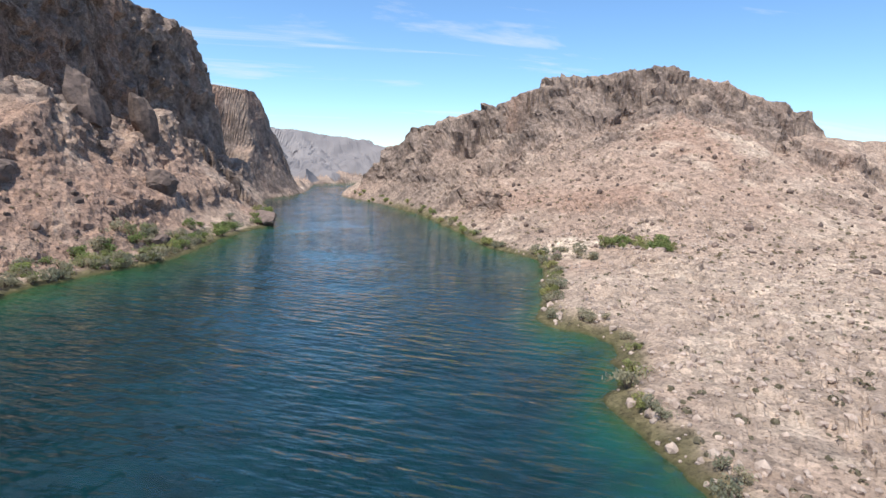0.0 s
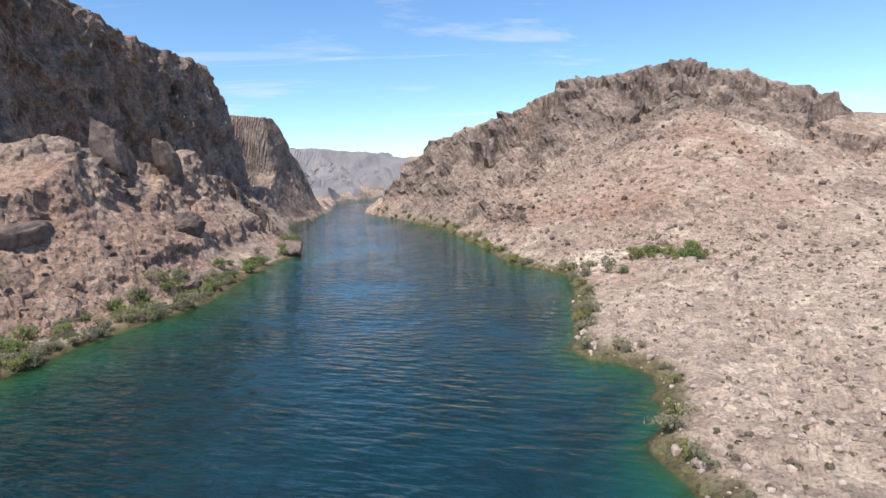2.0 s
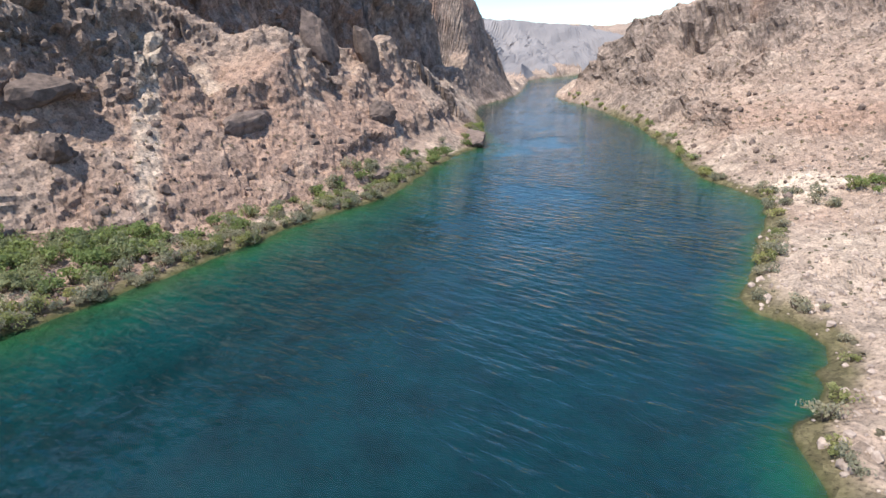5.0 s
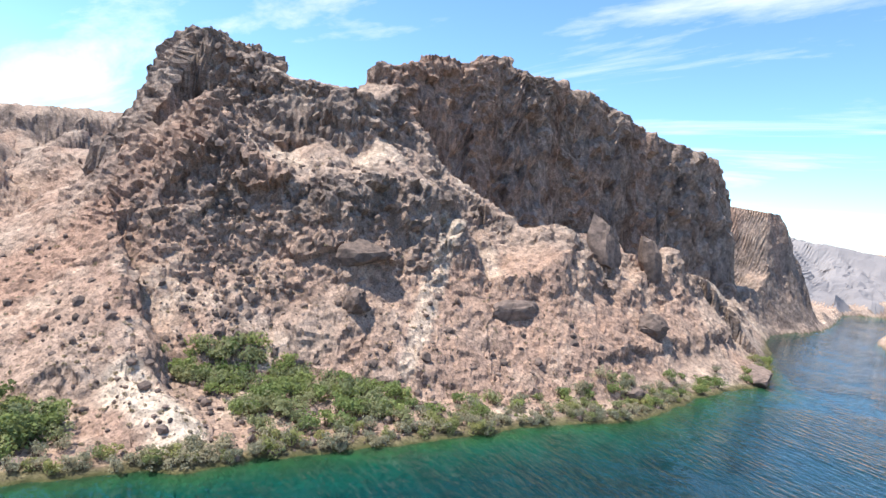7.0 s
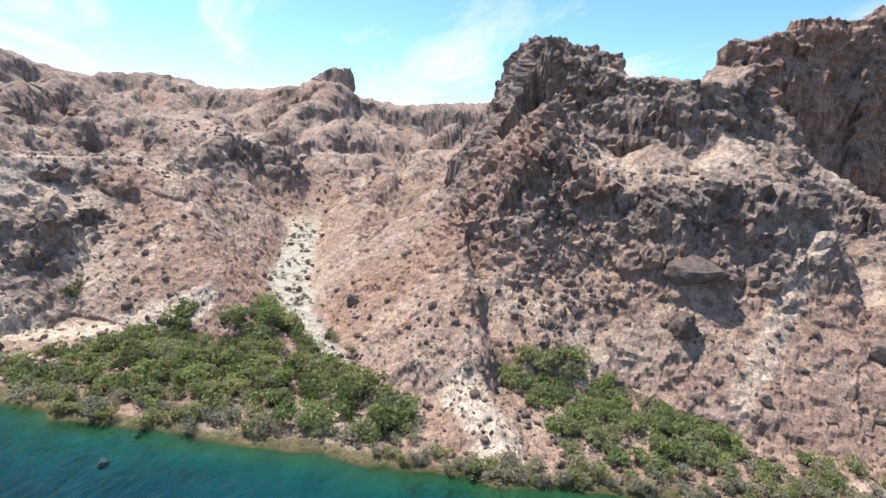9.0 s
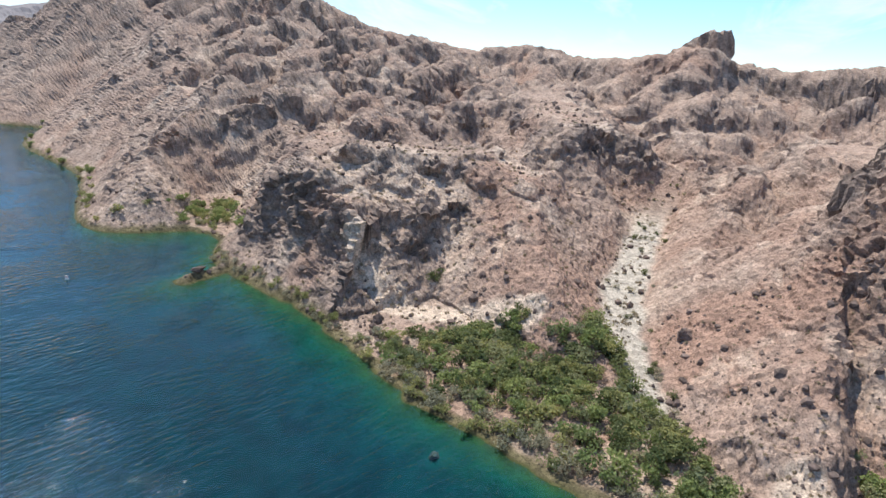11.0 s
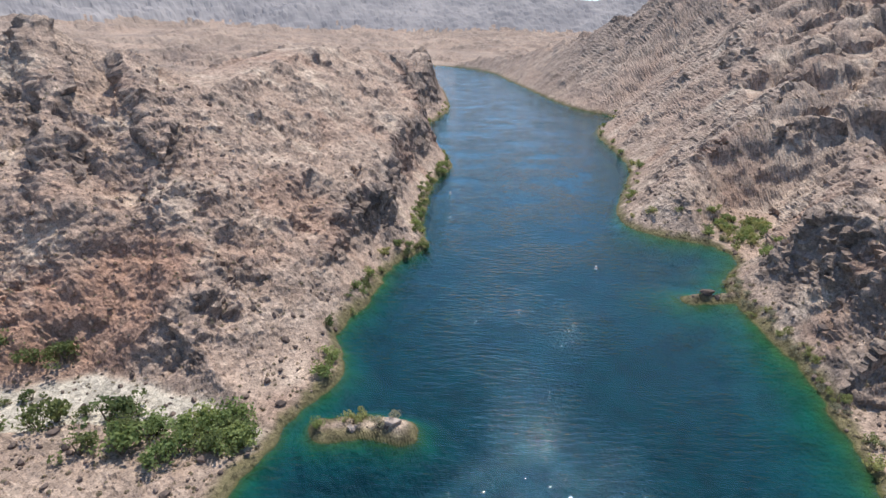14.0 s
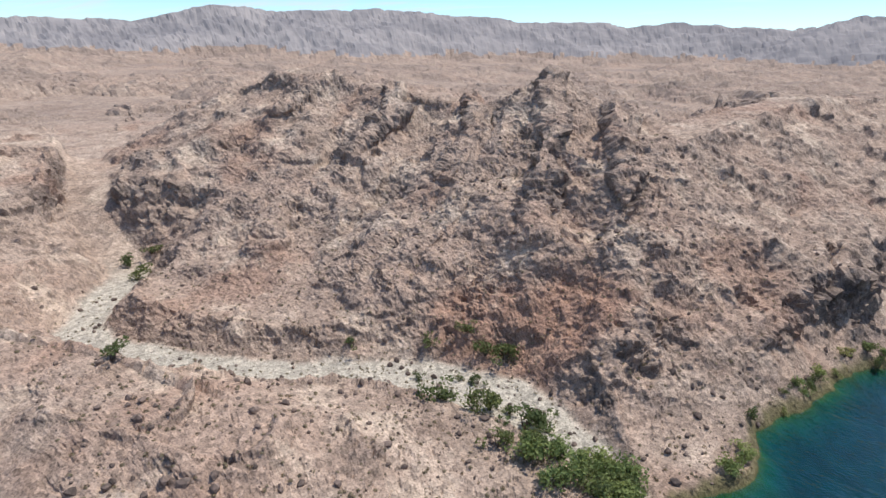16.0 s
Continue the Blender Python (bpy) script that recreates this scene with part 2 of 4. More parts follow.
def ground_height(x, y):
    """Height of the land without its fine relief, and what kind of ground it is."""
    zero = np.zeros_like(x)
    wob = 10 * fractal(x, y, zero, 46.0, 3, 0.5)
    wob2 = 10 * fractal(x + 300, y, zero, 46.0, 3, 0.5)
    patch = fractal(x - 55, y + 20, zero, 55.0, 3, 0.5)
    dw, _, sw = near(x, y, west)
    de, _, se = near(x, y, east)
    in_west, in_east = (sw < 0) & (dw <= de), (se > 0) & (de < dw)           # the curves run from north to south
    shore = np.where(in_west, dw, np.where(in_east, de, -np.minimum(dw, de)))
    lost = (~in_west) & (~in_east) & (np.minimum(dw, de) > 150)
    shore = np.where(lost, np.minimum(dw, de) - 150, shore)
    shore = shore + 3.0 * fractal(x, y, zero, 14.0, 3, 0.55)
    # a small island, and a spit across the mouth of the cove
    for line, half in (([(-46, -115), (-38, -121), (-26, -124)], 5.0), ([(-212, -148), (-200, -151), (-190, -154)], 3.4)):
        d, _, _ = near(x, y, np.array(line, float))
        shore = np.maximum(shore, half - d + 2.0 * fractal(x, y, zero, 6.0, 2))
    r = np.hypot(x, y)
    # valley floor and the rising plain beyond it
    plain = 1.2 + 0.05 * np.clip(shore, 0, 160) + 0.022 * np.clip(shore - 160, 0, 1500) + 0.034 * np.clip(shore - 1660, 0, 3000)
    plain = plain + 2.5 * fractal(x, y, zero, 60.0, 4) * smooth(15, 90, shore)
    plain = plain + 55 * np.clip(fractal(x, y, zero, 360.0, 6, 0.6) + 0.1, 0, 9) * smooth(450, 1300, r)
    k = 5.0
    top = plain.copy()
    region = np.zeros(len(x), np.int8)
    for ridge, (crest, wide, drop, run, slope) in RIDGES.items():
        best = np.full(len(x), -999.0)
        for (ax, ay, az), (bx, by, bz) in zip(crest[:-1], crest[1:]):
            far = min(wide + run + (max(az, bz) + 45) / slope * 1.2, 650)
            i = np.nonzero((x > min(ax, bx) - far) & (x < max(ax, bx) + far) & (y > min(ay, by) - far) & (y < max(ay, by) + far))[0]
            px, py = x[i] + wob[i] * 0.8 - ax, y[i] + wob2[i] * 0.8 - ay
            t = np.clip((px * (bx - ax) + py * (by - ay)) / ((bx - ax) ** 2 + (by - ay) ** 2), 0, 1)
            d = np.maximum(np.hypot(px - t * (bx - ax), py - t * (by - ay)) - wide, 0)
            reach = np.minimum(np.maximum(d - 0.45 * run, 0), 600)
            vary = np.clip(0.95 + (0.5 if drop > 45 else 1.4) * patch[i], 0.2, 1.3)
            h = az + (bz - az) * t + 1.0 - drop * vary * smooth(0, run, d) - slope * reach * (1 - 0.0005 * reach)
            best[i] = np.maximum(best[i], h)
        i = np.nonzero(best > -60)[0]
        h = best[i]
        region[i[(h > top[i]) & (h > plain[i] + 5)]] = PIECE_OF.get(ridge, 2)
        m = np.maximum(top[i], h)
        top[i] = m + k * np.log(np.exp((top[i] - m) / k) + np.exp((h - m) / k)) - 0.0
    for crest, wide, slope in FAR_RANGES:
        i = np.nonzero(r > 1000)[0]
        d, z, _ = near(x[i] + wob[i] * 6, y[i] + wob2[i] * 6, np.array(crest, float))
        h = z[:, 0] - slope * np.maximum(d - 20, 0) + 90 * fractal(x[i], y[i], zero[i], 700.0, 5, 0.5)
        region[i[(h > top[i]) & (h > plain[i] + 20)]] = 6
        top[i] = np.maximum(top[i], h)
    # dry stream beds
    for line in (WASH_SOUTH, WASH_WEST):
        i = np.nonzero(r < 650)[0]
        d, z, _ = near(x[i] + wob[i] * 0.35, y[i] + wob2[i] * 0.35, np.array(line, float))
        bed = z[:, 0] + 150 * smooth(330, 520, r[i]) + 0.5 * np.maximum(d - z[:, 1], 0) + 0.006 * d * d
        top[i] = np.minimum(top[i], bed)
    # the floor of the cove behind the second headland
    d, h, _ = near(x, y, np.array([(-250, -188, 0.6), (-272, -206, 2.0), (-300, -222, 4.5)], float))
    top = np.where((d < 60) & in_west, np.minimum(top, h[:, 0] + 0.05 * d + 0.55 * np.maximum(d - 16, 0) + 0.006 * d * d), top)
    # the low bench along the western bank, and a pale ridge across it
    bench = np.interp(y, [-80, -50, 35, 55, 70, 80, 110, 135, 175, 200, 320], [3, 46, 46, 24, 26, 48, 42, 22, 17, 6, 3])
    flat = 0.5 + 0.07 * shore + 0.75 * np.maximum(shore - bench, 0) + 0.2 * np.maximum(shore - bench - 30, 0) ** 1.6
    top = np.where(in_west & (y > -80) & (y < 320), np.minimum(top, np.maximum(flat, 0.5)), top)
    d, h, _ = near(x + wob * 0.3, y + wob2 * 0.3, np.array(SPIT, float))
    top = np.where(d < 30, np.maximum(top, h[:, 0] - 0.55 * d), top)
    # banks
    bedslope = np.where(dw < de, 0.24, 0.55) * (1 + 4 * np.maximum(smooth(290, 400, y), smooth(-220, -300, y)))
    lip = np.where((y < -60) | (y > 330), 0.85, 0.34)
    bank = 0.25 + lip * np.maximum(shore, 0) + 0.012 * np.maximum(shore - 4, 0) ** 2 + 0.2 * np.maximum(shore - 16, 0) ** 1.6
    gentle = 0.25 + 0.6 * np.maximum(shore, 0) + 0.002 * np.maximum(shore, 0) ** 2
    blend = smooth(-190, -250, y) * in_west
    bank = bank * (1 - blend) + gentle * blend
    blend = smooth(410, 470, y) * in_west
    bank = bank * (1 - blend) + (0.25 + 0.9 * np.maximum(shore, 0) + 0.06 * np.maximum(shore - 2, 0) ** 2) * blend
    z = np.where(shore > 0, np.minimum(top, bank), np.maximum(-bedslope * -shore, -7.0) + 0.2)
    global LAND_REGION
    LAND_REGION = np.where(shore > 2, region, 0)
    return z, shore


def terrain_grid(coarse=1.0):
    """Rays from the middle of the plan, with their points spread evenly along the slopes, so that cliffs are as finely cut as flats."""
    seen = np.arange(-53.0, 246.0, 0.2 * coarse)
    unseen = np.arange(246.0, 307.0, 1.0)
    az = np.concatenate([seen, unseen])
    count = int(590 / coarse)
    rough_az = np.arange(-53.0, 309.0, 1.5)
    rough_r = np.concatenate([np.array([0.05]), np.arange(6, 420, 2.2), 420 * np.exp(np.arange(0.004, np.log(4750 / 420), 0.012))])
    a, r = np.meshgrid(np.radians(rough_az), rough_r, indexing="ij")
    z, _ = ground_height((-np.sin(a) * r).ravel(), (np.cos(a) * r).ravel())
    z = z.reshape(a.shape)
    wanted = 1.0 * np.maximum(rough_r / 330, 0.75) ** 1.45
    water_like = np.where(z < -1.0, 0.35, 1.0)
    step = np.hypot(np.diff(r, axis=1), 1.3 * np.diff(z, axis=1)) / wanted[1:] * water_like[:, 1:]
    along_it = np.concatenate([np.zeros((len(rough_az), 1)), np.cumsum(step, axis=1)], 1)
    even = np.array([np.interp(np.linspace(0, 1, count), row / row[-1], rough_r) for row in along_it])
    for _ in range(2):
        even = np.exp(sum(np.log(np.roll(even, k, 0)) for k in range(-3, 4)) / 7)
    radii = np.array([np.interp(az, rough_az, even[:, j]) for j in range(count)]).T
    a = np.repeat(np.radians(az)[:, None], count, 1)
    return -np.sin(a).ravel(), np.cos(a).ravel(), radii.ravel(), len(az), count


# ------------------------------------------------------------------ materials
def material(name):
    m = bpy.data.materials.new(name)
    m.use_nodes = True
    return m, m.node_tree.nodes, m.node_tree.links, m.node_tree.nodes["Principled BSDF"]


def add(nodes, kind, **values):
    n = nodes.new(kind)
    for key, value in values.items():
        n.inputs[key.replace("_", " ")].default_value = value
    return n


def ramp(nodes, links, source, *stops):
    n = nodes.new("ShaderNodeValToRGB")
    e = n.color_ramp.elements
    while len(e) < len(stops):
        e.new(0.5)
    for el, (at, col) in zip(e, stops):
        el.position, el.color = at, (*col, 1)
    links.new(source, n.inputs[0])
    return n.outputs[0]


def mixed(nodes, links, kind, fac, a, b):
    n = nodes.new("ShaderNodeMixRGB")
    n.blend_type = kind
    for socket, v in zip(n.inputs, (fac, a, b)):
        if hasattr(v, "is_linked"):
            links.new(v, socket)
        else:
            socket.default_value = v if isinstance(v, (int, float)) else (*v, 1)
    return n.outputs[0]


def math_node(nodes, links, op, a, b):
    n = nodes.new("ShaderNodeMath")
    n.operation = op
    for socket, v in zip(n.inputs, (a, b)):
        if hasattr(v, "is_linked"):
            links.new(v, socket)
        else:
            socket.default_value = v
    return n.outputs[0]


def land_material():
    m, n, l, p = material("desert_rock")
    p.inputs["Roughness"].default_value = 0.95
    p.inputs["Specular IOR Level"].default_value = 0.15
    geo = n.new("ShaderNodeNewGeometry")
    pos = geo.outputs["Position"]

    def attr(name):
        a = n.new("ShaderNodeAttribute")
        a.attribute_name = name
        return a.outputs["Fac"]

    def tex(scale, detail=6.0, rough=0.6, **kw):
        t = add(n, "ShaderNodeTexNoise", Scale=scale, Detail=detail, Roughness=rough, **kw)
        l.new(pos, t.inputs["Vector"])
        return t.outputs["Fac"]

    # varnished dark rock against pale broken scree
    scree = ramp(n, l, tex(0.055, 8), (0.30, (0.235, 0.175, 0.145)), (0.5, (0.34, 0.262, 0.218)), (0.72, (0.47, 0.375, 0.315)))
    scree = mixed(n, l, "MIX", ramp(n, l, tex(0.013, 4), (0.42, (0, 0, 0)), (0.62, (1, 1, 1))), scree, (0.345, 0.255, 0.21))
    rock = ramp(n, l, tex(0.09, 9, 0.66), (0.32, (0.098, 0.078, 0.071)), (0.5, (0.215, 0.168, 0.147)), (0.68, (0.32, 0.255, 0.22)))
    col = mixed(n, l, "MIX", attr("rock"), scree, rock)
    red = mixed(n, l, "MIX", tex(0.12, 5), (0.24, 0.14, 0.105), (0.37, 0.245, 0.19))
    col = mixed(n, l, "MIX", attr("red"), col, red)
    pale = mixed(n, l, "MIX", tex(0.3, 6), (0.44, 0.345, 0.28), (0.62, 0.525, 0.44))
    col = mixed(n, l, "MIX", attr("pale"), col, pale)
    gravel = mixed(n, l, "MIX", tex(0.9, 6), (0.36, 0.328, 0.285), (0.47, 0.43, 0.38))
    col = mixed(n, l, "MIX", attr("gravel"), col, gravel)
    soil = mixed(n, l, "MIX", tex(0.5, 6), (0.09, 0.085, 0.045), (0.18, 0.15, 0.09))
    col = mixed(n, l, "MIX", attr("damp"), col, soil)
    # stones and cracks
    v = add(n, "ShaderNodeTexVoronoi", Scale=0.55)
    l.new(pos, v.inputs["Vector"])
    stone = ramp(n, l, v.outputs["Color"], (0.0, (0.5, 0.5, 0.5)), (1.0, (1.5, 1.48, 1.45)))
    col = mixed(n, l, "MULTIPLY", 0.75, col, stone)
    fine = ramp(n, l, tex(1.6, 5, 0.7), (0.33, (0.26, 0.25, 0.25)), (0.46, (0.95, 0.95, 0.95)), (0.7, (1.5, 1.49, 1.47)))
    col = mixed(n, l, "MULTIPLY", 0.8, col, fine)
    # bed colour by depth carries the water's light absorption: olive shallows to dark teal
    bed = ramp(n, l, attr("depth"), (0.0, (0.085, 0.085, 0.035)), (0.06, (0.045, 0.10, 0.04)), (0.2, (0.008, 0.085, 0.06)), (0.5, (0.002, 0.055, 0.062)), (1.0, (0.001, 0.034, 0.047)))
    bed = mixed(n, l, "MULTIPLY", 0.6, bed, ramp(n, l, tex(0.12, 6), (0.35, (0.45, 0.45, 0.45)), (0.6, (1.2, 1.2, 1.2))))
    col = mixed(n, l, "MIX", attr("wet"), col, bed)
    col = mixed(n, l, "MULTIPLY", 1.0, col, (1.03, 1.01, 0.95))
    l.new(col, p.inputs["Base Color"])
    b = add(n, "ShaderNodeBump", Strength=1.0, Distance=0.8)
    h = math_node(n, l, "ADD", tex(0.8, 8, 0.7), math_node(n, l, "MULTIPLY", v.outputs["Distance"], 0.5))
    l.new(h, b.inputs["Height"])
    l.new(b.outputs[0], p.inputs["Normal"])
    return m


def water_material():
    m, n, l, p = material("river_water")
    n.remove(p)
    out = n["Material Output"]
    geo = n.new("ShaderNodeNewGeometry")
    turn = add(n, "ShaderNodeMapping", Rotation=(0, 0, radians(25)))
    l.new(geo.outputs["Position"], turn.inputs["Vector"])
    mp = add(n, "ShaderNodeMapping", Scale=(0.4, 1.1, 1.0))
    l.new(turn.outputs[0], mp.inputs["Vector"])
    a = add(n, "ShaderNodeTexNoise", Scale=0.5, Detail=2.2, Roughness=0.5)
    l.new(mp.outputs[0], a.inputs["Vector"])
    c = add(n, "ShaderNodeTexNoise", Scale=0.03, Detail=4.0, Roughness=0.55)
    l.new(geo.outputs["Position"], c.inputs["Vector"])
    calm = ramp(n, l, c.outputs["Fac"], (0.38, (0.3, 0.3, 0.3)), (0.55, (1, 1, 1)))
    b = add(n, "ShaderNodeBump", Strength=1.0, Distance=0.85)
    l.new(mixed(n, l, "MULTIPLY", 1.0, a.outputs["Fac"], calm), b.inputs["Height"])
    gloss = add(n, "ShaderNodeBsdfGlossy", Roughness=0.03)
    gloss.inputs["Color"].default_value = (1, 1, 1, 1)
    clear = n.new("ShaderNodeBsdfTransparent")
    clear.inputs["Color"].default_value = (0.62, 0.92, 0.95, 1)
    fres = add(n, "ShaderNodeFresnel", IOR=1.33)
    l.new(b.outputs[0], gloss.inputs["Normal"]); l.new(b.outputs[0], fres.inputs["Normal"])
    mix = n.new("ShaderNodeMixShader")
    l.new(fres.outputs[0], mix.inputs[0]); l.new(clear.outputs[0], mix.inputs[1]); l.new(gloss.outputs[0], mix.inputs[2])
    l.new(mix.outputs[0], out.inputs["Surface"])
    return m



def far_material():
    m, n, l, p = material("hazed_mountain_rock")
    geo = n.new("ShaderNodeNewGeometry")
    t = add(n, "ShaderNodeTexNoise", Scale=0.004, Detail=8.0, Roughness=0.65)
    l.new(geo.outputs["Position"], t.inputs["Vector"])
    # grey-blue base colour with the haze of distance painted in
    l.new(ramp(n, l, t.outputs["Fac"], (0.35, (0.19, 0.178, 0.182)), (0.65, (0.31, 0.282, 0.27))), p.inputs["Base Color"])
    p.inputs["Roughness"].default_value = 1.0
    p.inputs["Specular IOR Level"].default_value = 0.1
    return m


LAND, WATER, FAR = land_material(), water_material(), far_material()


# ------------------------------------------------------------------ the land
LAND_PIECES = [("ground", "pale desert ground of gravel, scree and river bed", "ground"),
               ("rock_cliff", "dark brown rock cliff over the river with scree below", "cliff"),
               ("rocky_hill", "brown rocky hill with a dark crest beside the river", "hill"),
               ("headland", "low craggy brown rock headland by the river", "headland"),
               ("mountain", "grey-brown desert mountain cut by gullies", "mountain"),
               ("rock_butte", "dark square-topped rock butte on a ridge", "butte"),
               ("distant_mountains", "hazy far desert mountain range", "mountain")]
PIECE_OF = {"cliff_gap": 1, "cliff_west": 1, "cliff_north": 1, "cliff_notch": 1, "peak_west": 1, "back_west": 1, "headland": 3, "headland_two": 3, "headland_three": 3, "wash_hill": 2,
            "mountain_south": 4, "mountain_spur": 4, "butte": 5, "butte_low": 5, "upstream": 6}


def build_land(coarse=1.0):
    ux, uy, r, na, nr = terrain_grid(coarse)
    x, y = ux * r, uy * r
    z, shore = ground_height(x, y)
    zg = z.reshape(na, nr)
    # slope of the plain form
    X, Y = x.reshape(na, nr), y.reshape(na, nr)

    def normals(X, Y, Z):
        a = np.stack([np.roll(X, -1, 0) - np.roll(X, 1, 0), np.roll(Y, -1, 0) - np.roll(Y, 1, 0), np.roll(Z, -1, 0) - np.roll(Z, 1, 0)], -1)
        b = np.stack([np.gradient(X, axis=1), np.gradient(Y, axis=1), np.gradient(Z, axis=1)], -1)
        n = np.cross(b, a)
        n /= np.linalg.norm(n, axis=-1)[..., None] + 1e-9
        return np.where(n[..., 2:] < 0, -n, n)

    nrm = normals(X, Y, zg).reshape(-1, 3)
    steep = 1 - nrm[:, 2]
    land = smooth(0.5, 7, shore)
    zero = np.zeros_like(x)
    craggy = fractal(x, y, z * 0.6, 60.0, 3, 0.5)
    outcrop = fractal(x + 70, y, z, 26.0, 6, 0.68)
    rock = np.clip(0.95 * smooth(0.30, 0.44, steep + 0.08 * craggy + 0.08 * outcrop) + 0.7 * smooth(0.18, 0.5, outcrop + 0.25 * craggy) * smooth(0.03, 0.10, steep), 0, 1)
    rock = np.maximum(rock, smooth(700, 1100, r) * np.clip(0.4 + 1.1 * fractal(x, y, zero, 240.0, 5, 0.6), 0.1, 0.9))
    # dark lava cap of the eastern hill, and its bare flank over the narrows
    cap = smooth(36, 56, z + 22 * craggy + 10 * outcrop) * smooth(290, 330, y + 25 * outcrop)
    flank = smooth(120, 50, x + 30 * outcrop) * smooth(300, 360, y)
    rock = np.maximum(rock, np.where((x > -5) & (x < 420) & (y < 520), np.clip(np.maximum(0.85 * cap, 0.7 * flank) * (0.8 + outcrop), 0, 1), 0))
    # broken brown scree under the western cliffs
    talus = smooth(-50, -80, x) * smooth(-60, -20, y) * (1 - smooth(280, 330, y)) * (1 - smooth(34, 58, z + 20 * craggy + 12 * outcrop)) * (r < 500)
    rock = rock * (1 - 0.7 * talus)
    dwash = np.full(len(x), 99.0)
    for line in (WASH_SOUTH, WASH_WEST):
        d, v, _ = near(x, y, np.array(line))
        dwash = np.minimum(dwash, d - v[:, 1] + 2)
    gravel = (1 - smooth(-1, 4, dwash + 4 * fractal(x, y, zero, 15.0, 3))) * (1 - smooth(300, 360, r)) * land
    calm = (1 - gravel) * land
    edge = np.minimum(smooth(2, 40, shore) + 0.12, 1)
    hilly = smooth(0.02, 0.12, steep)
    # gullies and ribs that run down the slopes
    down = nrm[:, :2] / (np.linalg.norm(nrm[:, :2], axis=1)[:, None] + 1e-6)
    fade = calm * edge * smooth(0, 14, dwash)

    def ribs(k, size, step):
        total = 0
        for o, amp in ((1.0, 1.0), (2.1, 0.55)):
            run = 0
            for j in (-1.5, -0.5, 0.5, 1.5):
                qx, qy = x[k] + down[k, 0] * step * j, y[k] + down[k, 1] * step * j
                run = run + np.abs(perlin(qx * o / size, qy * o / size, 0 * qx + 4.2 * o))
            total = total + amp * (0.22 - run / 4)
        return total

    everywhere = np.nonzero((r < 700) & (land > 0))[0]
    disp = np.zeros(len(x))
    disp[everywhere] = (6.0 * hilly[everywhere] + 5.0 * hilly[everywhere] * smooth(-40, -120, y[everywhere]) + 4.0 * hilly[everywhere] * smooth(0, 60, x[everywhere]) * smooth(180, 240, y[everywhere])) * ribs(everywhere, 30.0, 11.0) * (1 - smooth(450, 700, r[everywhere])) * fade[everywhere]
    big = np.nonzero((r > 330) & (land > 0))[0]
    disp[big] += 26 * smooth(330, 800, r[big]) * ribs(big, 85.0, 30.0) * smooth(0.01, 0.06, steep[big]) * fade[big] * (1 - 0.7 * smooth(1300, 2400, r[big]))
    # broken ridges and dark facets of the bare slopes
    rug_i = np.nonzero((r < 1100) & (land > 0))[0]
    xr, yr, zr, rr = x[rug_i], y[rug_i], z[rug_i], r[rug_i]
    rug = fractal(xr + 0.3 * zr, yr, zr * 0.6, 36.0, 4, 0.56, ridged=True) - 0.45
    rug = rug + 0.1 * (fractal(xr, yr, zr, 2.2, 2, 0.56, ridged=True) - 0.4) * (1 - smooth(320, 450, rr))
    south = np.maximum(smooth(-40, -110, yr), smooth(-235, -330, xr) * (1 - smooth(110, 160, yr)))
    disp[rug_i] += (1.2 + (2.0 + 1.5 * south) * rock[rug_i] + 5.0 * south * (1 - 0.5 * smooth(380, 600, rr))) * hilly[rug_i] * rug * fade[rug_i]
    disp += (0.35 + 1.3 * rock) * fractal(x, y, z, 15.0, 4, 0.62) * fade * (1 - smooth(500, 1000, r))
    near_i = np.nonzero((r < 800) & (r > 25) & (land > 0))[0]
    xn, yn, zn = x[near_i], y[near_i], z[near_i]
    # beds that dip towards the river, broken into blocks
    lean = zn * 1.5 + 0.35 * xn - 0.2 * yn
    for size, soft, hard in ((15.0, 0.5, 2.4), (6.0, 0.5, 1.7), (2.6, 0.38, 1.0)):
        far_n, own = cells(xn + 2.1 * size, yn, lean, size)
        disp[near_i] += (1 - (size < 4) * smooth(320, 480, r[near_i])) * (soft + hard * rock[near_i]) * (1.1 * own + 0.25 * (0.5 - far_n)) * calm[near_i] * smooth(-2, 10, dwash[near_i]) * np.minimum(smooth(1, 25, shore[near_i]) + 0.1, 1)
    disp = disp * (1 - 0.7 * smooth(420, 470, y) * (x < -30) * (r < 800))
    x2, y2, z2 = x + nrm[:, 0] * disp, y + nrm[:, 1] * disp, z + nrm[:, 2] * disp
    z2 = np.where(shore > 1.0, np.maximum(z2, 0.15), z2)
    co = np.stack([x2, y2, z2], -1).astype(np.float32)
    steep2 = 1 - normals(x2.reshape(na, nr), y2.reshape(na, nr), z2.reshape(na, nr)).reshape(-1, 3)[:, 2]
    rock = np.maximum(rock, 0.65 * smooth(0.3, 0.6, steep2 + 0.1 * outcrop) * calm * (r < 1300))
    pale = smooth(0.05, 0.5, fractal(x - 90, y + 40, zero, 30.0, 6, 0.62)) * (1 - rock) * 0.55 * (1 - smooth(500, 900, r))
    pale = np.maximum(pale, 0.3 * smooth(5, 40, x) * (1 - smooth(130, 200, y)) * smooth(-20, 20, y) * (1 - rock) * (r < 500))
    dspit, _, _ = near(x, y, np.array(SPIT[:3], float)[:, :2])
    pale = np.maximum(pale, 1 - smooth(2.5, 8, dspit + 5 * fractal(x, y, zero, 9.0, 3)))
    dsand, _, _ = near(x, y, np.array([(-202, -78), (-196, -51), (-197, -31), (-193, -9)], float))
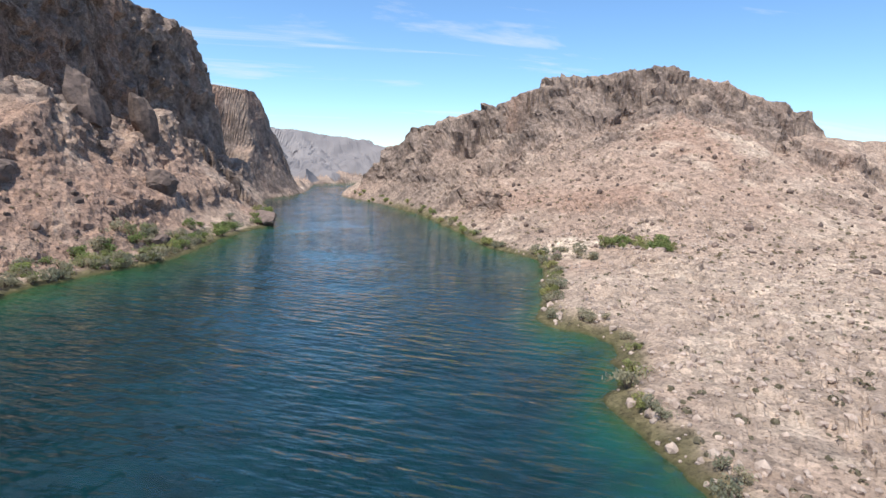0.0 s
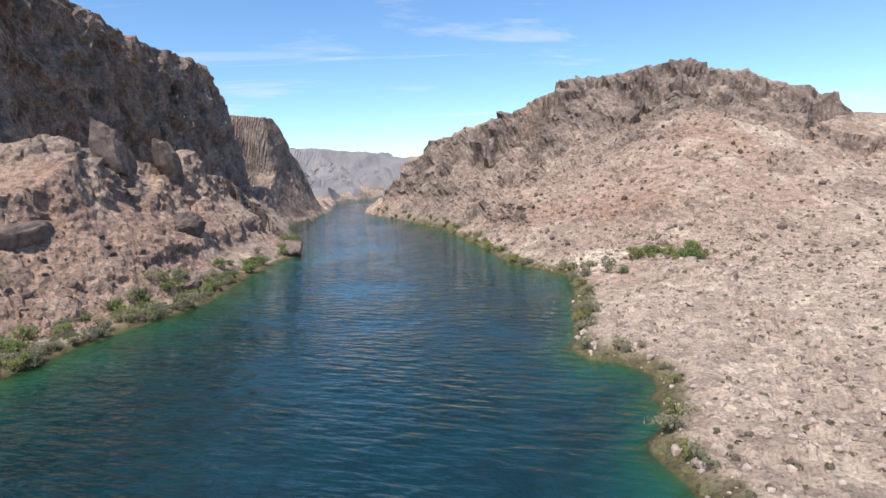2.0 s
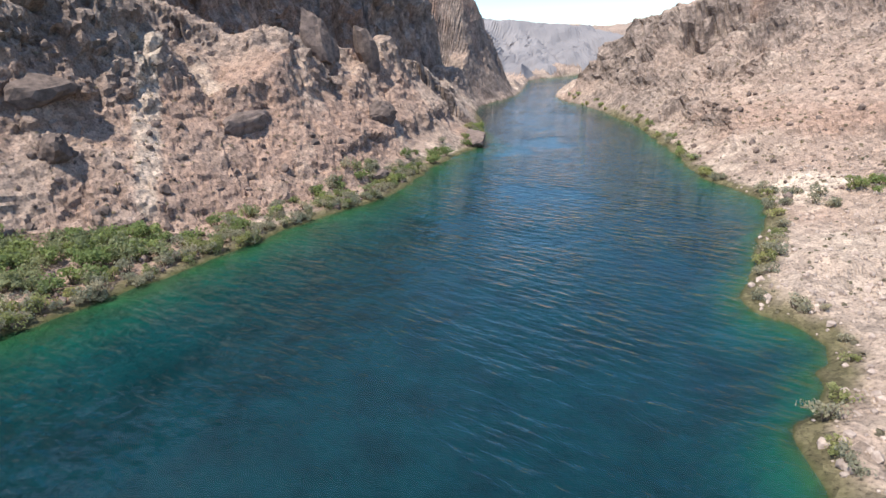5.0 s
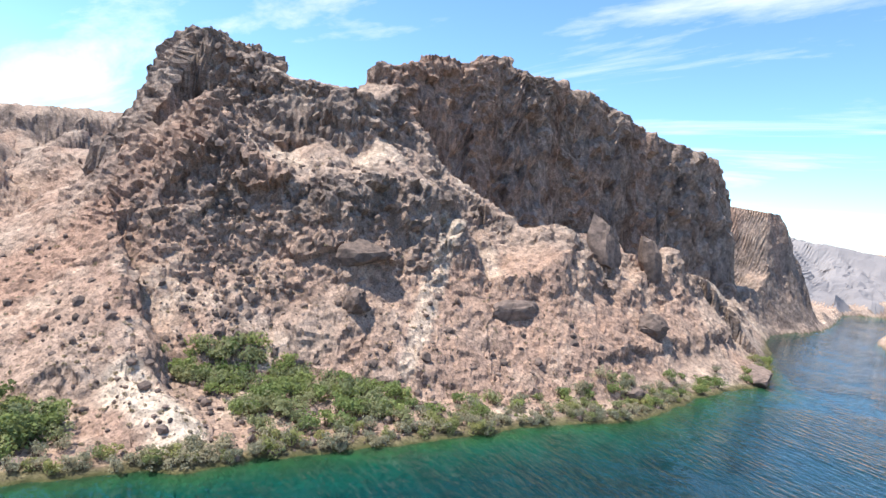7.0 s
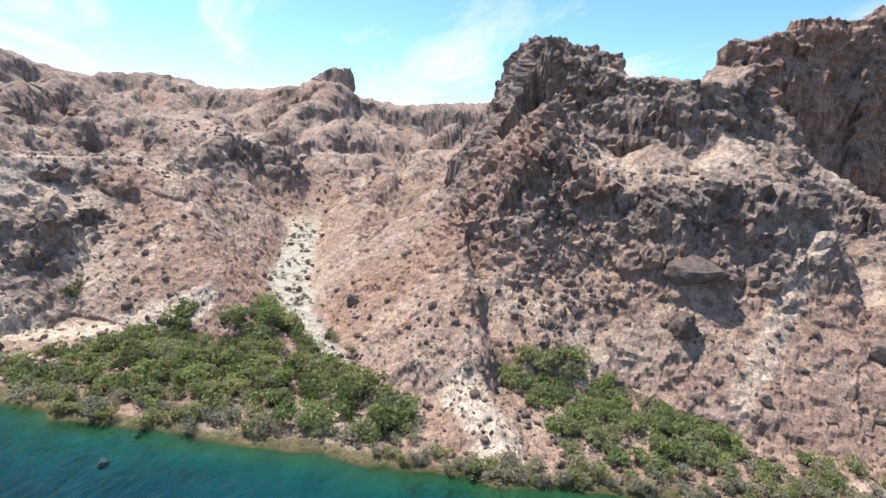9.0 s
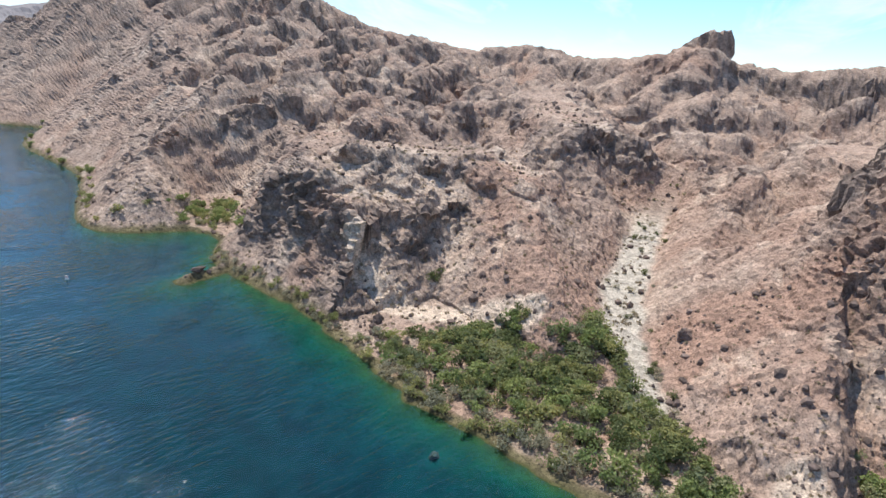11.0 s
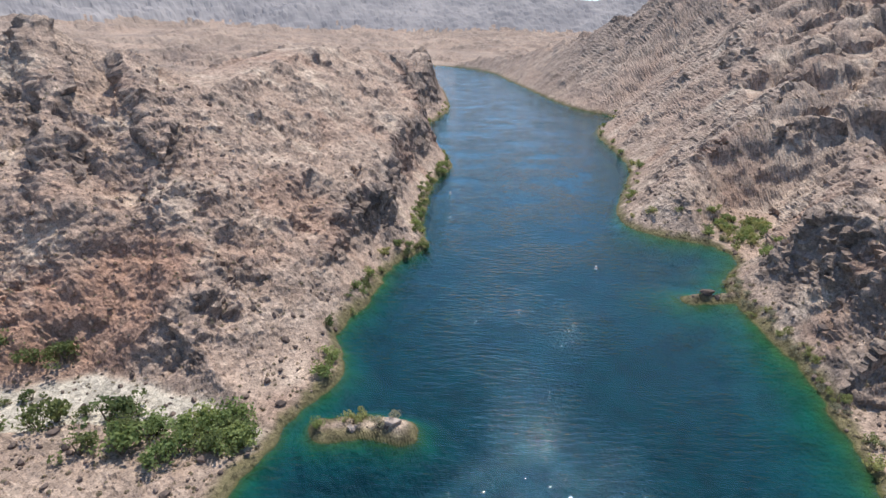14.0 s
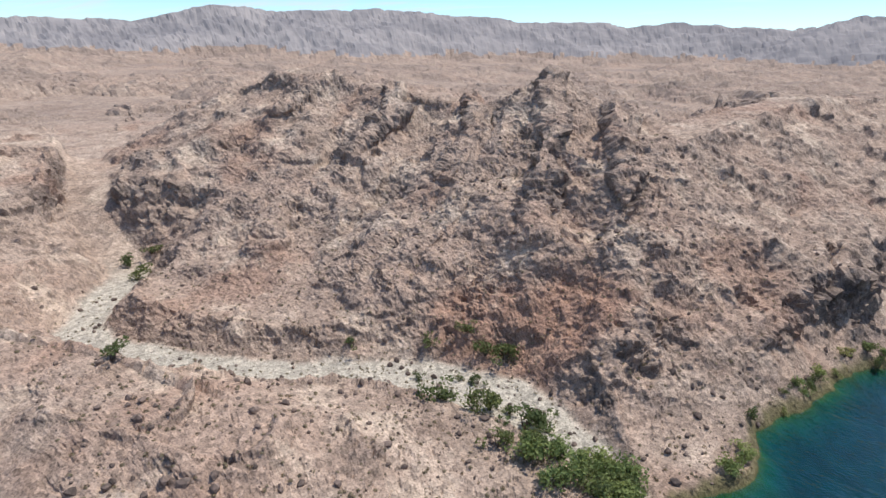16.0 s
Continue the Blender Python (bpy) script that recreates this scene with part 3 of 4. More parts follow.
    pale = np.maximum(pale, 1 - smooth(4, 8, dsand + 4 * fractal(x, y, zero, 9.0, 3)))
    dsand, _, _ = near(x, y, np.array([(66, 186), (76, 190)], float))
    pale = np.maximum(pale, 1 - smooth(6, 11, dsand))
    # foot trails and trampled clearings on the eastern flat, a pale slide on the western scree
    for trail, half in (([(76, 152), (83, 143), (88, 117), (81, 90), (79, 62), (84, 40)], 0.9), ([(88, 117), (108, 126), (150, 140)], 0.7),
                        ([(81, 90), (100, 92), (121, 100), (160, 104)], 1.0), ([(47, 74), (53, 80), (58, 86), (64, 92)], 2.6),
                        ([(270, 284), (302, 299)], 4.0), ([(-108, 134), (-118, 150), (-128, 170)], 2.2)):
        d, _, _ = near(x, y, np.array(trail, float))
        pale = np.maximum(pale, 0.6 * (1 - smooth(half, half + 1.6, d + 2.0 * fractal(x, y, zero, 7.0, 3))))
    dpale, _, _ = near(x, y, np.array([(-232, -94), (-262, -80), (-243, -58)], float))
    pale = np.maximum(pale, 0.6 * (1 - rock) * (1 - smooth(9, 20, dpale + 10 * fractal(x, y, zero, 16.0, 4))))
    red = smooth(0.05, 0.5, fractal(x + 400, y - 220, zero, 60.0, 5, 0.6)) * 0.5
    dred, _, _ = near(x, y, np.array([(62, -192), (40, -186), (22, -196)], float))
    red = np.maximum(red, 1 - smooth(10, 24, dred + 8 * fractal(x, y, zero, 14.0, 3)))
    dred, _, _ = near(x, y, np.array([(-190, 70), (-195, 45), (-180, 52)], float))
    red = np.maximum(red, 0.8 * (1 - smooth(10, 24, dred + 8 * fractal(x, y, zero, 14.0, 3)))) * (r < 900)
    dred, _, _ = near(x, y, np.array([(-276, -38), (-242, -23)], float))
    red = np.maximum(red, 0.6 * (1 - smooth(8, 22, dred + 9 * fractal(x, y, zero, 14.0, 3))) * (1 - gravel))
    damp = (1 - smooth(1.5, 5.5, shore + 3 * fractal(x, y, zero, 8.0, 3))) * (shore > -2) * (1 - smooth(380, 440, y))
    red = np.maximum(red, 0.55 * talus * smooth(-0.35, 0.15, craggy) * (1 - gravel))
    values = {"rock": rock * (1 - gravel), "red": red, "pale": pale, "gravel": gravel, "damp": damp,
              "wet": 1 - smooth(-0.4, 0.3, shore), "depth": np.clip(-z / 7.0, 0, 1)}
    i = np.arange(na * nr).reshape(na, nr)
    a, b = i[:, :-1], i[:, 1:]
    c, d = np.roll(i, -1, 0)[:, 1:], np.roll(i, -1, 0)[:, :-1]
    quads = np.stack([a, d, c, b], -1).reshape(-1, 4)
    region = LAND_REGION[quads[:, 0]]
    for index, (name, label, category) in enumerate(LAND_PIECES):
        q = quads[region == index]
        if not len(q):
            continue
        used, q = np.unique(q, return_inverse=True)
        q = q.reshape(-1, 4)
        me = bpy.data.meshes.new(name)
        me.vertices.add(len(used)); me.vertices.foreach_set("co", co[used].ravel())
        me.loops.add(q.size); me.loops.foreach_set("vertex_index", q.ravel().astype(np.int32))
        me.polygons.add(len(q)); me.polygons.foreach_set("loop_start", np.arange(0, q.size, 4, dtype=np.int32))
        me.polygons.foreach_set("use_smooth", np.zeros(len(q), bool))
        me.update(calc_edges=True)
        for key, v in values.items():
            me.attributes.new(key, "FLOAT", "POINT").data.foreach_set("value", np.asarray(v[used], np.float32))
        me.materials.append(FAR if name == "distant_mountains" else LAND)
        tagged(new(name, me), label, category, kind="structure")
    return co, na, nr, shore, rock


LAND_CO, LAND_NA, LAND_NR, LAND_SHORE, LAND_ROCK = build_land(1.0)


wm = bmesh.new()
bmesh.ops.create_circle(wm, cap_ends=True, radius=4700, segments=96)
water_mesh = bpy.data.meshes.new("water")
wm.to_mesh(water_mesh); wm.free()
water_mesh.materials.append(WATER)
water = tagged(new("water", water_mesh), "deep blue-green river water with small ripples", "river", kind="structure")


# ------------------------------------------------------------------ plants and stones
GRID_AZ = np.degrees(np.arctan2(-LAND_CO[LAND_NR - 1::LAND_NR, 0], LAND_CO[LAND_NR - 1::LAND_NR, 1]))
GRID_AZ = np.where(GRID_AZ < -54, GRID_AZ + 360, GRID_AZ)
LAND_R = np.hypot(LAND_CO[:, 0], LAND_CO[:, 1]).reshape(LAND_NA, LAND_NR)


def spot(x, y):
    """The land's point nearest to a place of the plan, its distance from the water and its rockiness."""
    az = math.degrees(math.atan2(-x, y))
    az = az + 360 if az < -54 else az
    i = int(np.abs(GRID_AZ - az).argmin())
    j = int(np.abs(LAND_R[i] - math.hypot(x, y)).argmin())
    k = i * LAND_NR + j
    return LAND_CO[k], LAND_SHORE[k], LAND_ROCK[k]


def leaf_material(name, dark, light):
    m, n, l, p = material(name)
    info = n.new("ShaderNodeObjectInfo")
    geo = n.new("ShaderNodeNewGeometry")
    t = add(n, "ShaderNodeTexNoise", Scale=0.9, Detail=3.0)
    l.new(geo.outputs["Position"], t.inputs["Vector"])
    f = math_node(n, l, "ADD", math_node(n, l, "MULTIPLY", t.outputs["Fac"], 0.6), math_node(n, l, "MULTIPLY", geo.outputs["Random Per Island"], 0.4))
    col = mixed(n, l, "MIX", f, dark, light)
    tone = ramp(n, l, info.outputs["Random"], (0.0, (0.75, 0.8, 0.75)), (1.0, (1.25, 1.15, 1.05)))
    l.new(mixed(n, l, "MULTIPLY", 1.0, col, tone), p.inputs["Base Color"])
    p.inputs["Roughness"].default_value = 0.75
    p.inputs["Specular IOR Level"].default_value = 0.25
    thin = n.new("ShaderNodeBsdfTranslucent")
    l.new(p.inputs["Base Color"].links[0].from_socket, thin.inputs["Color"])
    both = add(n, "ShaderNodeMixShader", Fac=0.5)
    l.new(p.outputs[0], both.inputs[1]); l.new(thin.outputs[0], both.inputs[2])
    l.new(both.outputs[0], n["Material Output"].inputs["Surface"])
    return m


def plain_material(name, a, b, scale, rough=0.9):
    m, n, l, p = material(name)
    geo = n.new("ShaderNodeNewGeometry")
    info = n.new("ShaderNodeObjectInfo")
    t = add(n, "ShaderNodeTexNoise", Scale=scale, Detail=7.0, Roughness=0.65)
    l.new(geo.outputs["Position"], t.inputs["Vector"])
    col = ramp(n, l, t.outputs["Fac"], (0.32, a), (0.68, b))
    tone = ramp(n, l, math_node(n, l, "FRACT", math_node(n, l, "ADD", info.outputs["Random"], geo.outputs["Random Per Island"]), 0.0),
                (0.0, (0.75, 0.75, 0.75)), (1.0, (1.22, 1.2, 1.18)))
    l.new(mixed(n, l, "MULTIPLY", 1.0, col, tone), p.inputs["Base Color"])
    p.inputs["Roughness"].default_value = rough
    p.inputs["Specular IOR Level"].default_value = 0.15
    b_ = add(n, "ShaderNodeBump", Strength=0.8, Distance=0.3)
    l.new(t.outputs["Fac"], b_.inputs["Height"]); l.new(b_.outputs[0], p.inputs["Normal"])
    return m


GREEN = leaf_material("willow_leaves", (0.15, 0.20, 0.07), (0.35, 0.41, 0.17))
YELLOW = leaf_material("saltcedar_leaves", (0.20, 0.225, 0.085), (0.43, 0.43, 0.20))
GREY = leaf_material("arrowweed_leaves", (0.23, 0.225, 0.15), (0.48, 0.455, 0.34))
OLIVE = leaf_material("seepwillow_leaves", (0.17, 0.20, 0.10), (0.38, 0.40, 0.23))
DARK = leaf_material("mesquite_leaves", (0.08, 0.11, 0.045), (0.20, 0.235, 0.10))
BARK = plain_material("bark", (0.09, 0.07, 0.05), (0.2, 0.16, 0.12), 3.0)
DARK_STONE = plain_material("varnished_stone", (0.085, 0.066, 0.057), (0.24, 0.178, 0.147), 0.5)
PALE_STONE = plain_material("pale_stone", (0.29, 0.22, 0.18), (0.53, 0.43, 0.355), 0.9)


def mesh_of(name, verts, faces, mat):
    me = bpy.data.meshes.new(name)
    me.from_pydata([tuple(v) for v in verts], [], [tuple(f) for f in faces])
    me.materials.append(mat)
    me.update()
    return me


def crown_mesh(seed, count, leaf, flat=0.75):
    """A crown of leaf clumps about one metre in radius, heaped in uneven lumps with gaps."""
    rng = np.random.RandomState(seed)
    lumps = [(np.array([rng.normal(0, 0.42), rng.normal(0, 0.42), rng.uniform(0.35, 1.05)]), rng.uniform(0.28, 0.52)) for _ in range(9)]
    verts, faces = [], []
    for _ in range(count):
        c, rad = lumps[rng.randint(len(lumps))]
        d = rng.normal(size=3); d /= np.linalg.norm(d)
        p = c + d * rad * rng.uniform(0.72, 1.05) * np.array([1, 1, flat])
        if p[2] < 0.02:
            p[2] = rng.uniform(0.02, 0.15)
        n = d + rng.normal(0, 0.55, 3); n /= np.linalg.norm(n)
        u = np.cross(n, rng.normal(size=3)); u /= np.linalg.norm(u)
        v = np.cross(n, u)
        s = leaf * rng.uniform(0.6, 1.35)
        k = len(verts)
        verts += [p - u * s - v * s * 0.5, p + u * s - v * s * 0.4 + n * s * 0.25, p + u * s * 0.7 + v * s * 0.6, p - u * s * 0.6 + v * s * 0.7 + n * s * 0.2]
        faces.append((k, k + 1, k + 2, k + 3))
    return verts, faces


def stem_mesh(seed, stems):
    """Thin tapered stems that spread from one root."""
    rng = np.random.RandomState(seed)
    verts, faces = [], []
    for _ in range(stems):
        a, out = rng.uniform(0, 6.28), rng.uniform(0.15, 0.6)
        base, tip = np.array([0.05 * math.cos(a), 0.05 * math.sin(a), -0.12]), np.array([out * math.cos(a), out * math.sin(a), rng.uniform(0.6, 1.05)])
        mid = (base + tip) / 2 + np.array([0, 0, 0.12]) + rng.normal(0, 0.05, 3)
        k = len(verts)
        for p, w in ((base, 0.05), (mid, 0.033), (tip, 0.012)):
            for q in range(4):
                verts.append(p + w * np.array([math.cos(q * 1.57), math.sin(q * 1.57), 0]))
        for lev in (0, 4):
            for q in range(4):
                faces.append((k + lev + q, k + lev + (q + 1) % 4, k + lev + 4 + (q + 1) % 4, k + lev + 4 + q))
    return verts, faces


KINDS = {}
for kind, mat, count, leaf, n, flat in (("willow", GREEN, 290, 0.1, 4, 0.8), ("saltcedar", YELLOW, 280, 0.095, 4, 0.8), ("seepwillow", OLIVE, 285, 0.09, 4, 0.75),
                                        ("arrowweed", GREY, 240, 0.088, 4, 0.7), ("mesquite", DARK, 300, 0.09, 3, 0.75)):
    KINDS[kind] = [(mesh_of("crown", *crown_mesh(100 * count + i, count, leaf, flat), mat), mesh_of("trunk", *stem_mesh(i + 5, 6), BARK)) for i in range(n)]

LABELS = {"willow": ("willow_bush", "bright green leafy willow bush on the river bank", "bush", "willow bushes along the river"),
          "saltcedar": ("saltcedar_bush", "yellow-green feathery salt cedar bush at the water", "bush", "salt cedars along the river"),
          "seepwillow": ("seepwillow_shrub", "olive-green dense seep willow shrub on the river bench", "shrub", "seep willows on the bench"),
          "arrowweed": ("arrowweed_shrub", "grey-green dusty arrowweed shrub on the bank", "shrub", "grey shrubs along the river"),
          "mesquite": ("mesquite_tree", "dark green low mesquite tree in the dry wash", "tree", "mesquite trees")}
plant_rng = random.Random(11)


def plant(kind, x, y, wide, tall=None):
    """One bush standing on the land; wide: its radius."""
    co, _, _ = spot(x, y)
    crown, stems = plant_rng.choice(KINDS[kind])
    name, label, category, group = LABELS[kind]
    root = tagged(new(name), label, category, group)
    root.location = (x, y, float(co[2]) - 0.1)
    tall = tall or wide * plant_rng.uniform(0.85, 1.15)
    wide, tall = wide * 1.2, tall * 1.2
    root.scale = (wide, wide * plant_rng.uniform(0.85, 1.15), tall)
    root.rotation_euler = (0, 0, plant_rng.uniform(0, 6.28))
    for part_name, me in (("crown", crown), ("trunk", stems)):
        ob = new(part_name, me)
        ob.parent = root
    return root


def along(curve, y0, y1):
    """A random point of a shore curve between two y values, with the way towards the land for the west bank."""
    ok = [i for i in range(1, len(curve) - 1) if y0 < curve[i][1] < y1]
    i = plant_rng.choice(ok)
    t = curve[i + 1] - curve[i - 1]
    t = t / np.linalg.norm(t)
    p = curve[i] + t * plant_rng.uniform(-5, 5)
    return p, np.array([t[1], -t[0]])


fine_west, fine_east = curved(WEST_SHORE, 3), curved(EAST_SHORE, 3)


def bank(curve, sign, y0, y1, count, kinds, near_m, far_m, size):
    for _ in range(count):
        p, out = along(curve, y0, y1)
        q = p + sign * out * plant_rng.uniform(near_m, far_m)
        if math.hypot(*q) < 22:
            continue
        co, shore, rock = spot(*q)
        if shore < -0.8 or co[2] > 12:
            continue
        plant(plant_rng.choice(kinds), q[0], q[1], plant_rng.uniform(*size))


# west bank: a thick belt by the mouth of the wash, thinner upstream
def thicket(outline, count, back, size):
    """Bushes all over a patch of the plan: grey and yellow ones by the water, the given kinds behind them."""
    xs, ys = [p[0] for p in outline], [p[1] for p in outline]
    done = 0
    while done < count:
        x, y = plant_rng.uniform(min(xs), max(xs)), plant_rng.uniform(min(ys), max(ys))
        inside = False
        for (ax, ay), (bx, by) in zip(outline, outline[1:] + outline[:1]):
            if (ay > y) != (by > y) and x < ax + (bx - ax) * (y - ay) / (by - ay):
                inside = not inside
        if not inside:
            continue
        done += 1
        co, shore, _ = spot(x, y)
        if shore < -0.5 or co[2] > 11:
            continue
        by_water = shore < plant_rng.uniform(4, 15)
        plant(plant_rng.choice(["arrowweed", "arrowweed", "saltcedar"] if by_water else back), x, y, plant_rng.uniform(*size) * (0.8 if by_water else 1.0))


thicket([(-170, -68), (-186, -30), (-198, 2), (-205, 14), (-180, 24), (-166, 30), (-136, 50), (-114, 47), (-122, 26), (-128, -4), (-142, -38)],
        390, ["willow", "seepwillow", "saltcedar", "mesquite"], (2.0, 3.6))
thicket([(-148, 77), (-143, 99), (-96, 131), (-84, 122), (-86, 93), (-97, 79), (-112, 83)], 170, ["willow", "seepwillow"], (1.7, 3.2))
thicket([(-93, 135), (-77, 175), (-58, 230), (-52, 220), (-56, 180), (-70, 145), (-78, 118)], 120, ["willow", "seepwillow", "arrowweed"], (1.4, 2.5))
thicket([(-227, -76), (-214, -74), (-214, -50), (-226, -52)], 14, ["willow", "mesquite"], (2.2, 3.4))
thicket([(-292, -240), (-302, -205), (-268, -190), (-252, -196), (-262, -214)], 46, ["willow", "saltcedar"], (1.8, 3.2))
bank(fine_west, 1, 38, 80, 36, ["arrowweed", "arrowweed", "arrowweed", "saltcedar"], 0.0, 6, (1.2, 2.2))
bank(fine_west, 1, 60, 190, 50, ["arrowweed", "arrowweed", "saltcedar"], 0.0, 4, (1.2, 2.2))
bank(fine_west, 1, 185, 330, 50, ["arrowweed", "saltcedar", "willow"], 0.3, 10, (1.3, 2.6))
bank(fine_west, 1, -235, -165, 44, ["willow", "saltcedar", "willow"], 4, 40, (1.8, 3.4))
bank(fine_west, 1, -165, -75, 40, ["arrowweed", "saltcedar"], 0.3, 5, (1.0, 2.0))
bank(fine_west, 1, -620, -235, 30, ["saltcedar", "willow"], 0.3, 8, (1.5, 3.0))
# east bank
bank(fine_east, -1, 40, 215, 44, ["arrowweed", "arrowweed", "saltcedar"], 0.2, 4, (0.9, 1.9))
bank(fine_east, -1, 215, 480, 40, ["arrowweed", "saltcedar", "willow"], 0.2, 5, (1.2, 2.4))
bank(fine_east, -1, -440, -140, 85, ["willow", "saltcedar", "mesquite"], 0.3, 6, (1.5, 2.8))
bank(fine_east, -1, -760, -440, 22, ["willow", "saltcedar"], 0.3, 8, (1.6, 3.0))
for _ in range(26):
    plant(plant_rng.choice(["willow", "saltcedar", "willow"]), plant_rng.uniform(80, 104), plant_rng.uniform(171, 184), plant_rng.uniform(1.4, 2.6))
for _ in range(9):
    plant("arrowweed", plant_rng.uniform(57, 74), plant_rng.uniform(168, 184), plant_rng.uniform(1.3, 2.3))
# mesquites in the southern wash, and the thicket where it meets the river
for x, y, wide in ((61, -148, 3.2), (48, -146, 2.9), (45, -152, 3.0), (38, -153, 1.6), (31, -147, 3.6), (26, -150, 2.6), (36, -132, 2.6), (75, -161, 1.3),
                   (61, -167, 1.0), (54, -167, 1.6), (107, -166, 2.0), (78, -178, 2.2), (64, -185, 2.0), (56, -182, 2.6), (47, -181, 2.8), (51, -184, 2.0),
                   (155, -101, 2.2), (247, -190, 2.4), (268, -203, 2.4), (262, -214, 2.6), (255, -200, 2.0)):
    plant("mesquite", x, y, wide * 1.7)
for _ in range(34):
    plant(plant_rng.choice(["willow", "willow", "mesquite"]), plant_rng.uniform(-6, 26), plant_rng.uniform(-139, -122), plant_rng.uniform(2.8, 4.4))
for x, y, kind, wide in ((-24, -124, "willow", 2.0), (-34, -122, "saltcedar", 2.6), (-40, -118, "arrowweed", 2.4), (-38, -125, "saltcedar", 2.2), (-45, -117, "arrowweed", 2.0)):
    plant(kind, x, y, wide)
# shrubs up the western wash
for _ in range(46):
    i = plant_rng.randrange(len(WASH_WEST) - 2)
    t = plant_rng.random()
    a, b = WASH_WEST[i], WASH_WEST[i + 1]
    plant(plant_rng.choice(["mesquite", "arrowweed"]), a[0] * (1 - t) + b[0] * t + plant_rng.gauss(0, 6), a[1] * (1 - t) + b[1] * t + plant_rng.gauss(0, 6), plant_rng.uniform(0.9, 1.9))


# ------------------------------------------------------------------ stones
def stone_mesh(seed, cuts=2):
    """A broken, angular boulder about one metre in radius."""
    rng = np.random.RandomState(seed)
    bm = bmesh.new()
    bmesh.ops.create_icosphere(bm, subdivisions=cuts, radius=1.0)
    planes = [(lambda v: v / np.linalg.norm(v))(rng.normal(size=3)) for _ in range(11)]
    limits = rng.uniform(0.5, 0.85, 11)
    for v in bm.verts:
        p = np.array(v.co)
        for n, lim in zip(planes, limits):
            over = p @ n - lim
            if over > 0:
                p = p - n * over * 0.95
        p = p * (1 + 0.06 * rng.normal())
        v.co = p
    return bm


def boulder(name, label, x, y, size, mat=None, sink=0.3, seed=1, z=None, turn=0.0, cuts=3):
    bm = stone_mesh(seed, cuts)
    me = bpy.data.meshes.new(name)
    bm.to_mesh(me); bm.free()
    me.materials.append(mat or DARK_STONE)
    ob = tagged(new(name, me), label, "boulder")
    co, _, _ = spot(x, y)
    ob.location = (x, y, float(co[2]) + size[2] * (1 - sink) * 0.5)
    ob.scale, ob.rotation_euler = size, (0.1, -0.15, turn)
    return ob


boulder("boulder", "large dark brown boulder alone on the scree slope", -128, 128, (5.6, 4.6, 4.6), seed=3)
boulder("rock_ledge", "dark rock ledge jutting out of the scree", -135, 136, (10.0, 5.0, 5.2), seed=4, turn=0.8)
boulder("boulder", "flat dark boulder lying at the water's edge", -63, 195, (5.0, 3.0, 2.8), seed=5, turn=0.6)
boulder("boulder", "small dark boulder among bushes on the bank", -55, 213, (2.8, 2.2, 2.0), seed=6)
boulder("rock_ledge", "long dark rock ledge across the scree", -101, 179, (10.0, 4.0, 4.4), seed=7, turn=0.9)
boulder("rock_ledge", "dark square rock ledge above the scree", -75, 238, (9.0, 5.0, 6.0), seed=8, turn=1.2)
boulder("boulder", "tall brown boulder on the scree", -105, 138, (1.6, 1.4, 2.2), seed=9)
boulder("boulder", "brown boulder at the foot of the scree", -94, 127, (1.4, 1.1, 1.0), seed=10)
boulder("boulder", "dark boulder on the scree above the bushes", -130, 110, (2.2, 1.8, 2.2), seed=11)
boulder("rock_pillar", "tall broken rock pillar at the foot of the cliff", -102, 242, (9.0, 8.0, 15.0), seed=12, sink=0.5)
boulder("rock_pillar", "narrow upright rock pillar at the foot of the cliff", -88, 265, (5.2, 5.0, 17.0), seed=13, sink=0.5)
boulder("boulder", "dark rounded boulder beside the dry wash", -194, 42, (4.2, 3.2, 2.6), seed=14)
boulder("rock_point", "red-brown rock point reaching into the river", -43, 284, (9.0, 14.0, 5.0), seed=15, sink=0.6)
boulder("rock_spit", "low rock spit in the river with dry brush", -197, -152, (4.5, 2.2, 1.6), seed=16, sink=0.5)
boulder("boulder", "pale broken rock on the small river island", -44, -116, (2.6, 2.0, 1.6), PALE_STONE, seed=31)
boulder("boulder", "pale rounded rock on the small river island", -33, -120, (1.8, 1.5, 1.2), PALE_STONE, seed=32)
boulder("boulder", "small boulder island in the river shallows", -124, -20, (1.8, 1.6, 1.1), seed=17, sink=0.5)


def stones(name, label, seed, count, where, sizes, mat):
    """Loose stones too many to count, joined."""
    rng = np.random.RandomState(seed)
    base = []
    for s in range(6):
        bm = stone_mesh(40 + s, 1)
        base.append((np.array([v.co[:] for v in bm.verts]), np.array([[v.index for v in f.verts] for f in bm.faces])))
        bm.free()
    verts, faces, total = [], [], 0
    while len(verts) < count:
        x, y = where(rng)
        co, shore, _ = spot(x, y)
        if shore < 0.3:
            continue
        v, f = base[rng.randint(6)]
        s = sizes[0] * (sizes[1] / sizes[0]) ** (rng.rand() ** 2.2)
        a = rng.uniform(0, 6.28)
        turn = np.array([[math.cos(a), -math.sin(a), 0], [math.sin(a), math.cos(a), 0], [0, 0, 1]])
        verts.append((v * rng.uniform(0.7, 1.2, 3) * s) @ turn + np.array([x, y, co[2] + 0.15 * s]))
        faces.append(f + total)
        total += len(v)
    me = bpy.data.meshes.new(name)
    me.from_pydata(np.concatenate(verts).tolist(), [], np.concatenate(faces).tolist())
    me.materials.append(mat)
    return tagged(new(name, me), label, "stones", kind="stuff")


def east_flat(rng):
    return rng.uniform(32, 150), 40 + 170 * rng.rand() ** 1.4


def west_scree(rng):
    a, d = rng.uniform(12, 80), rng.uniform(120, 215)
    return -d * math.sin(math.radians(a)), d * math.cos(math.radians(a))


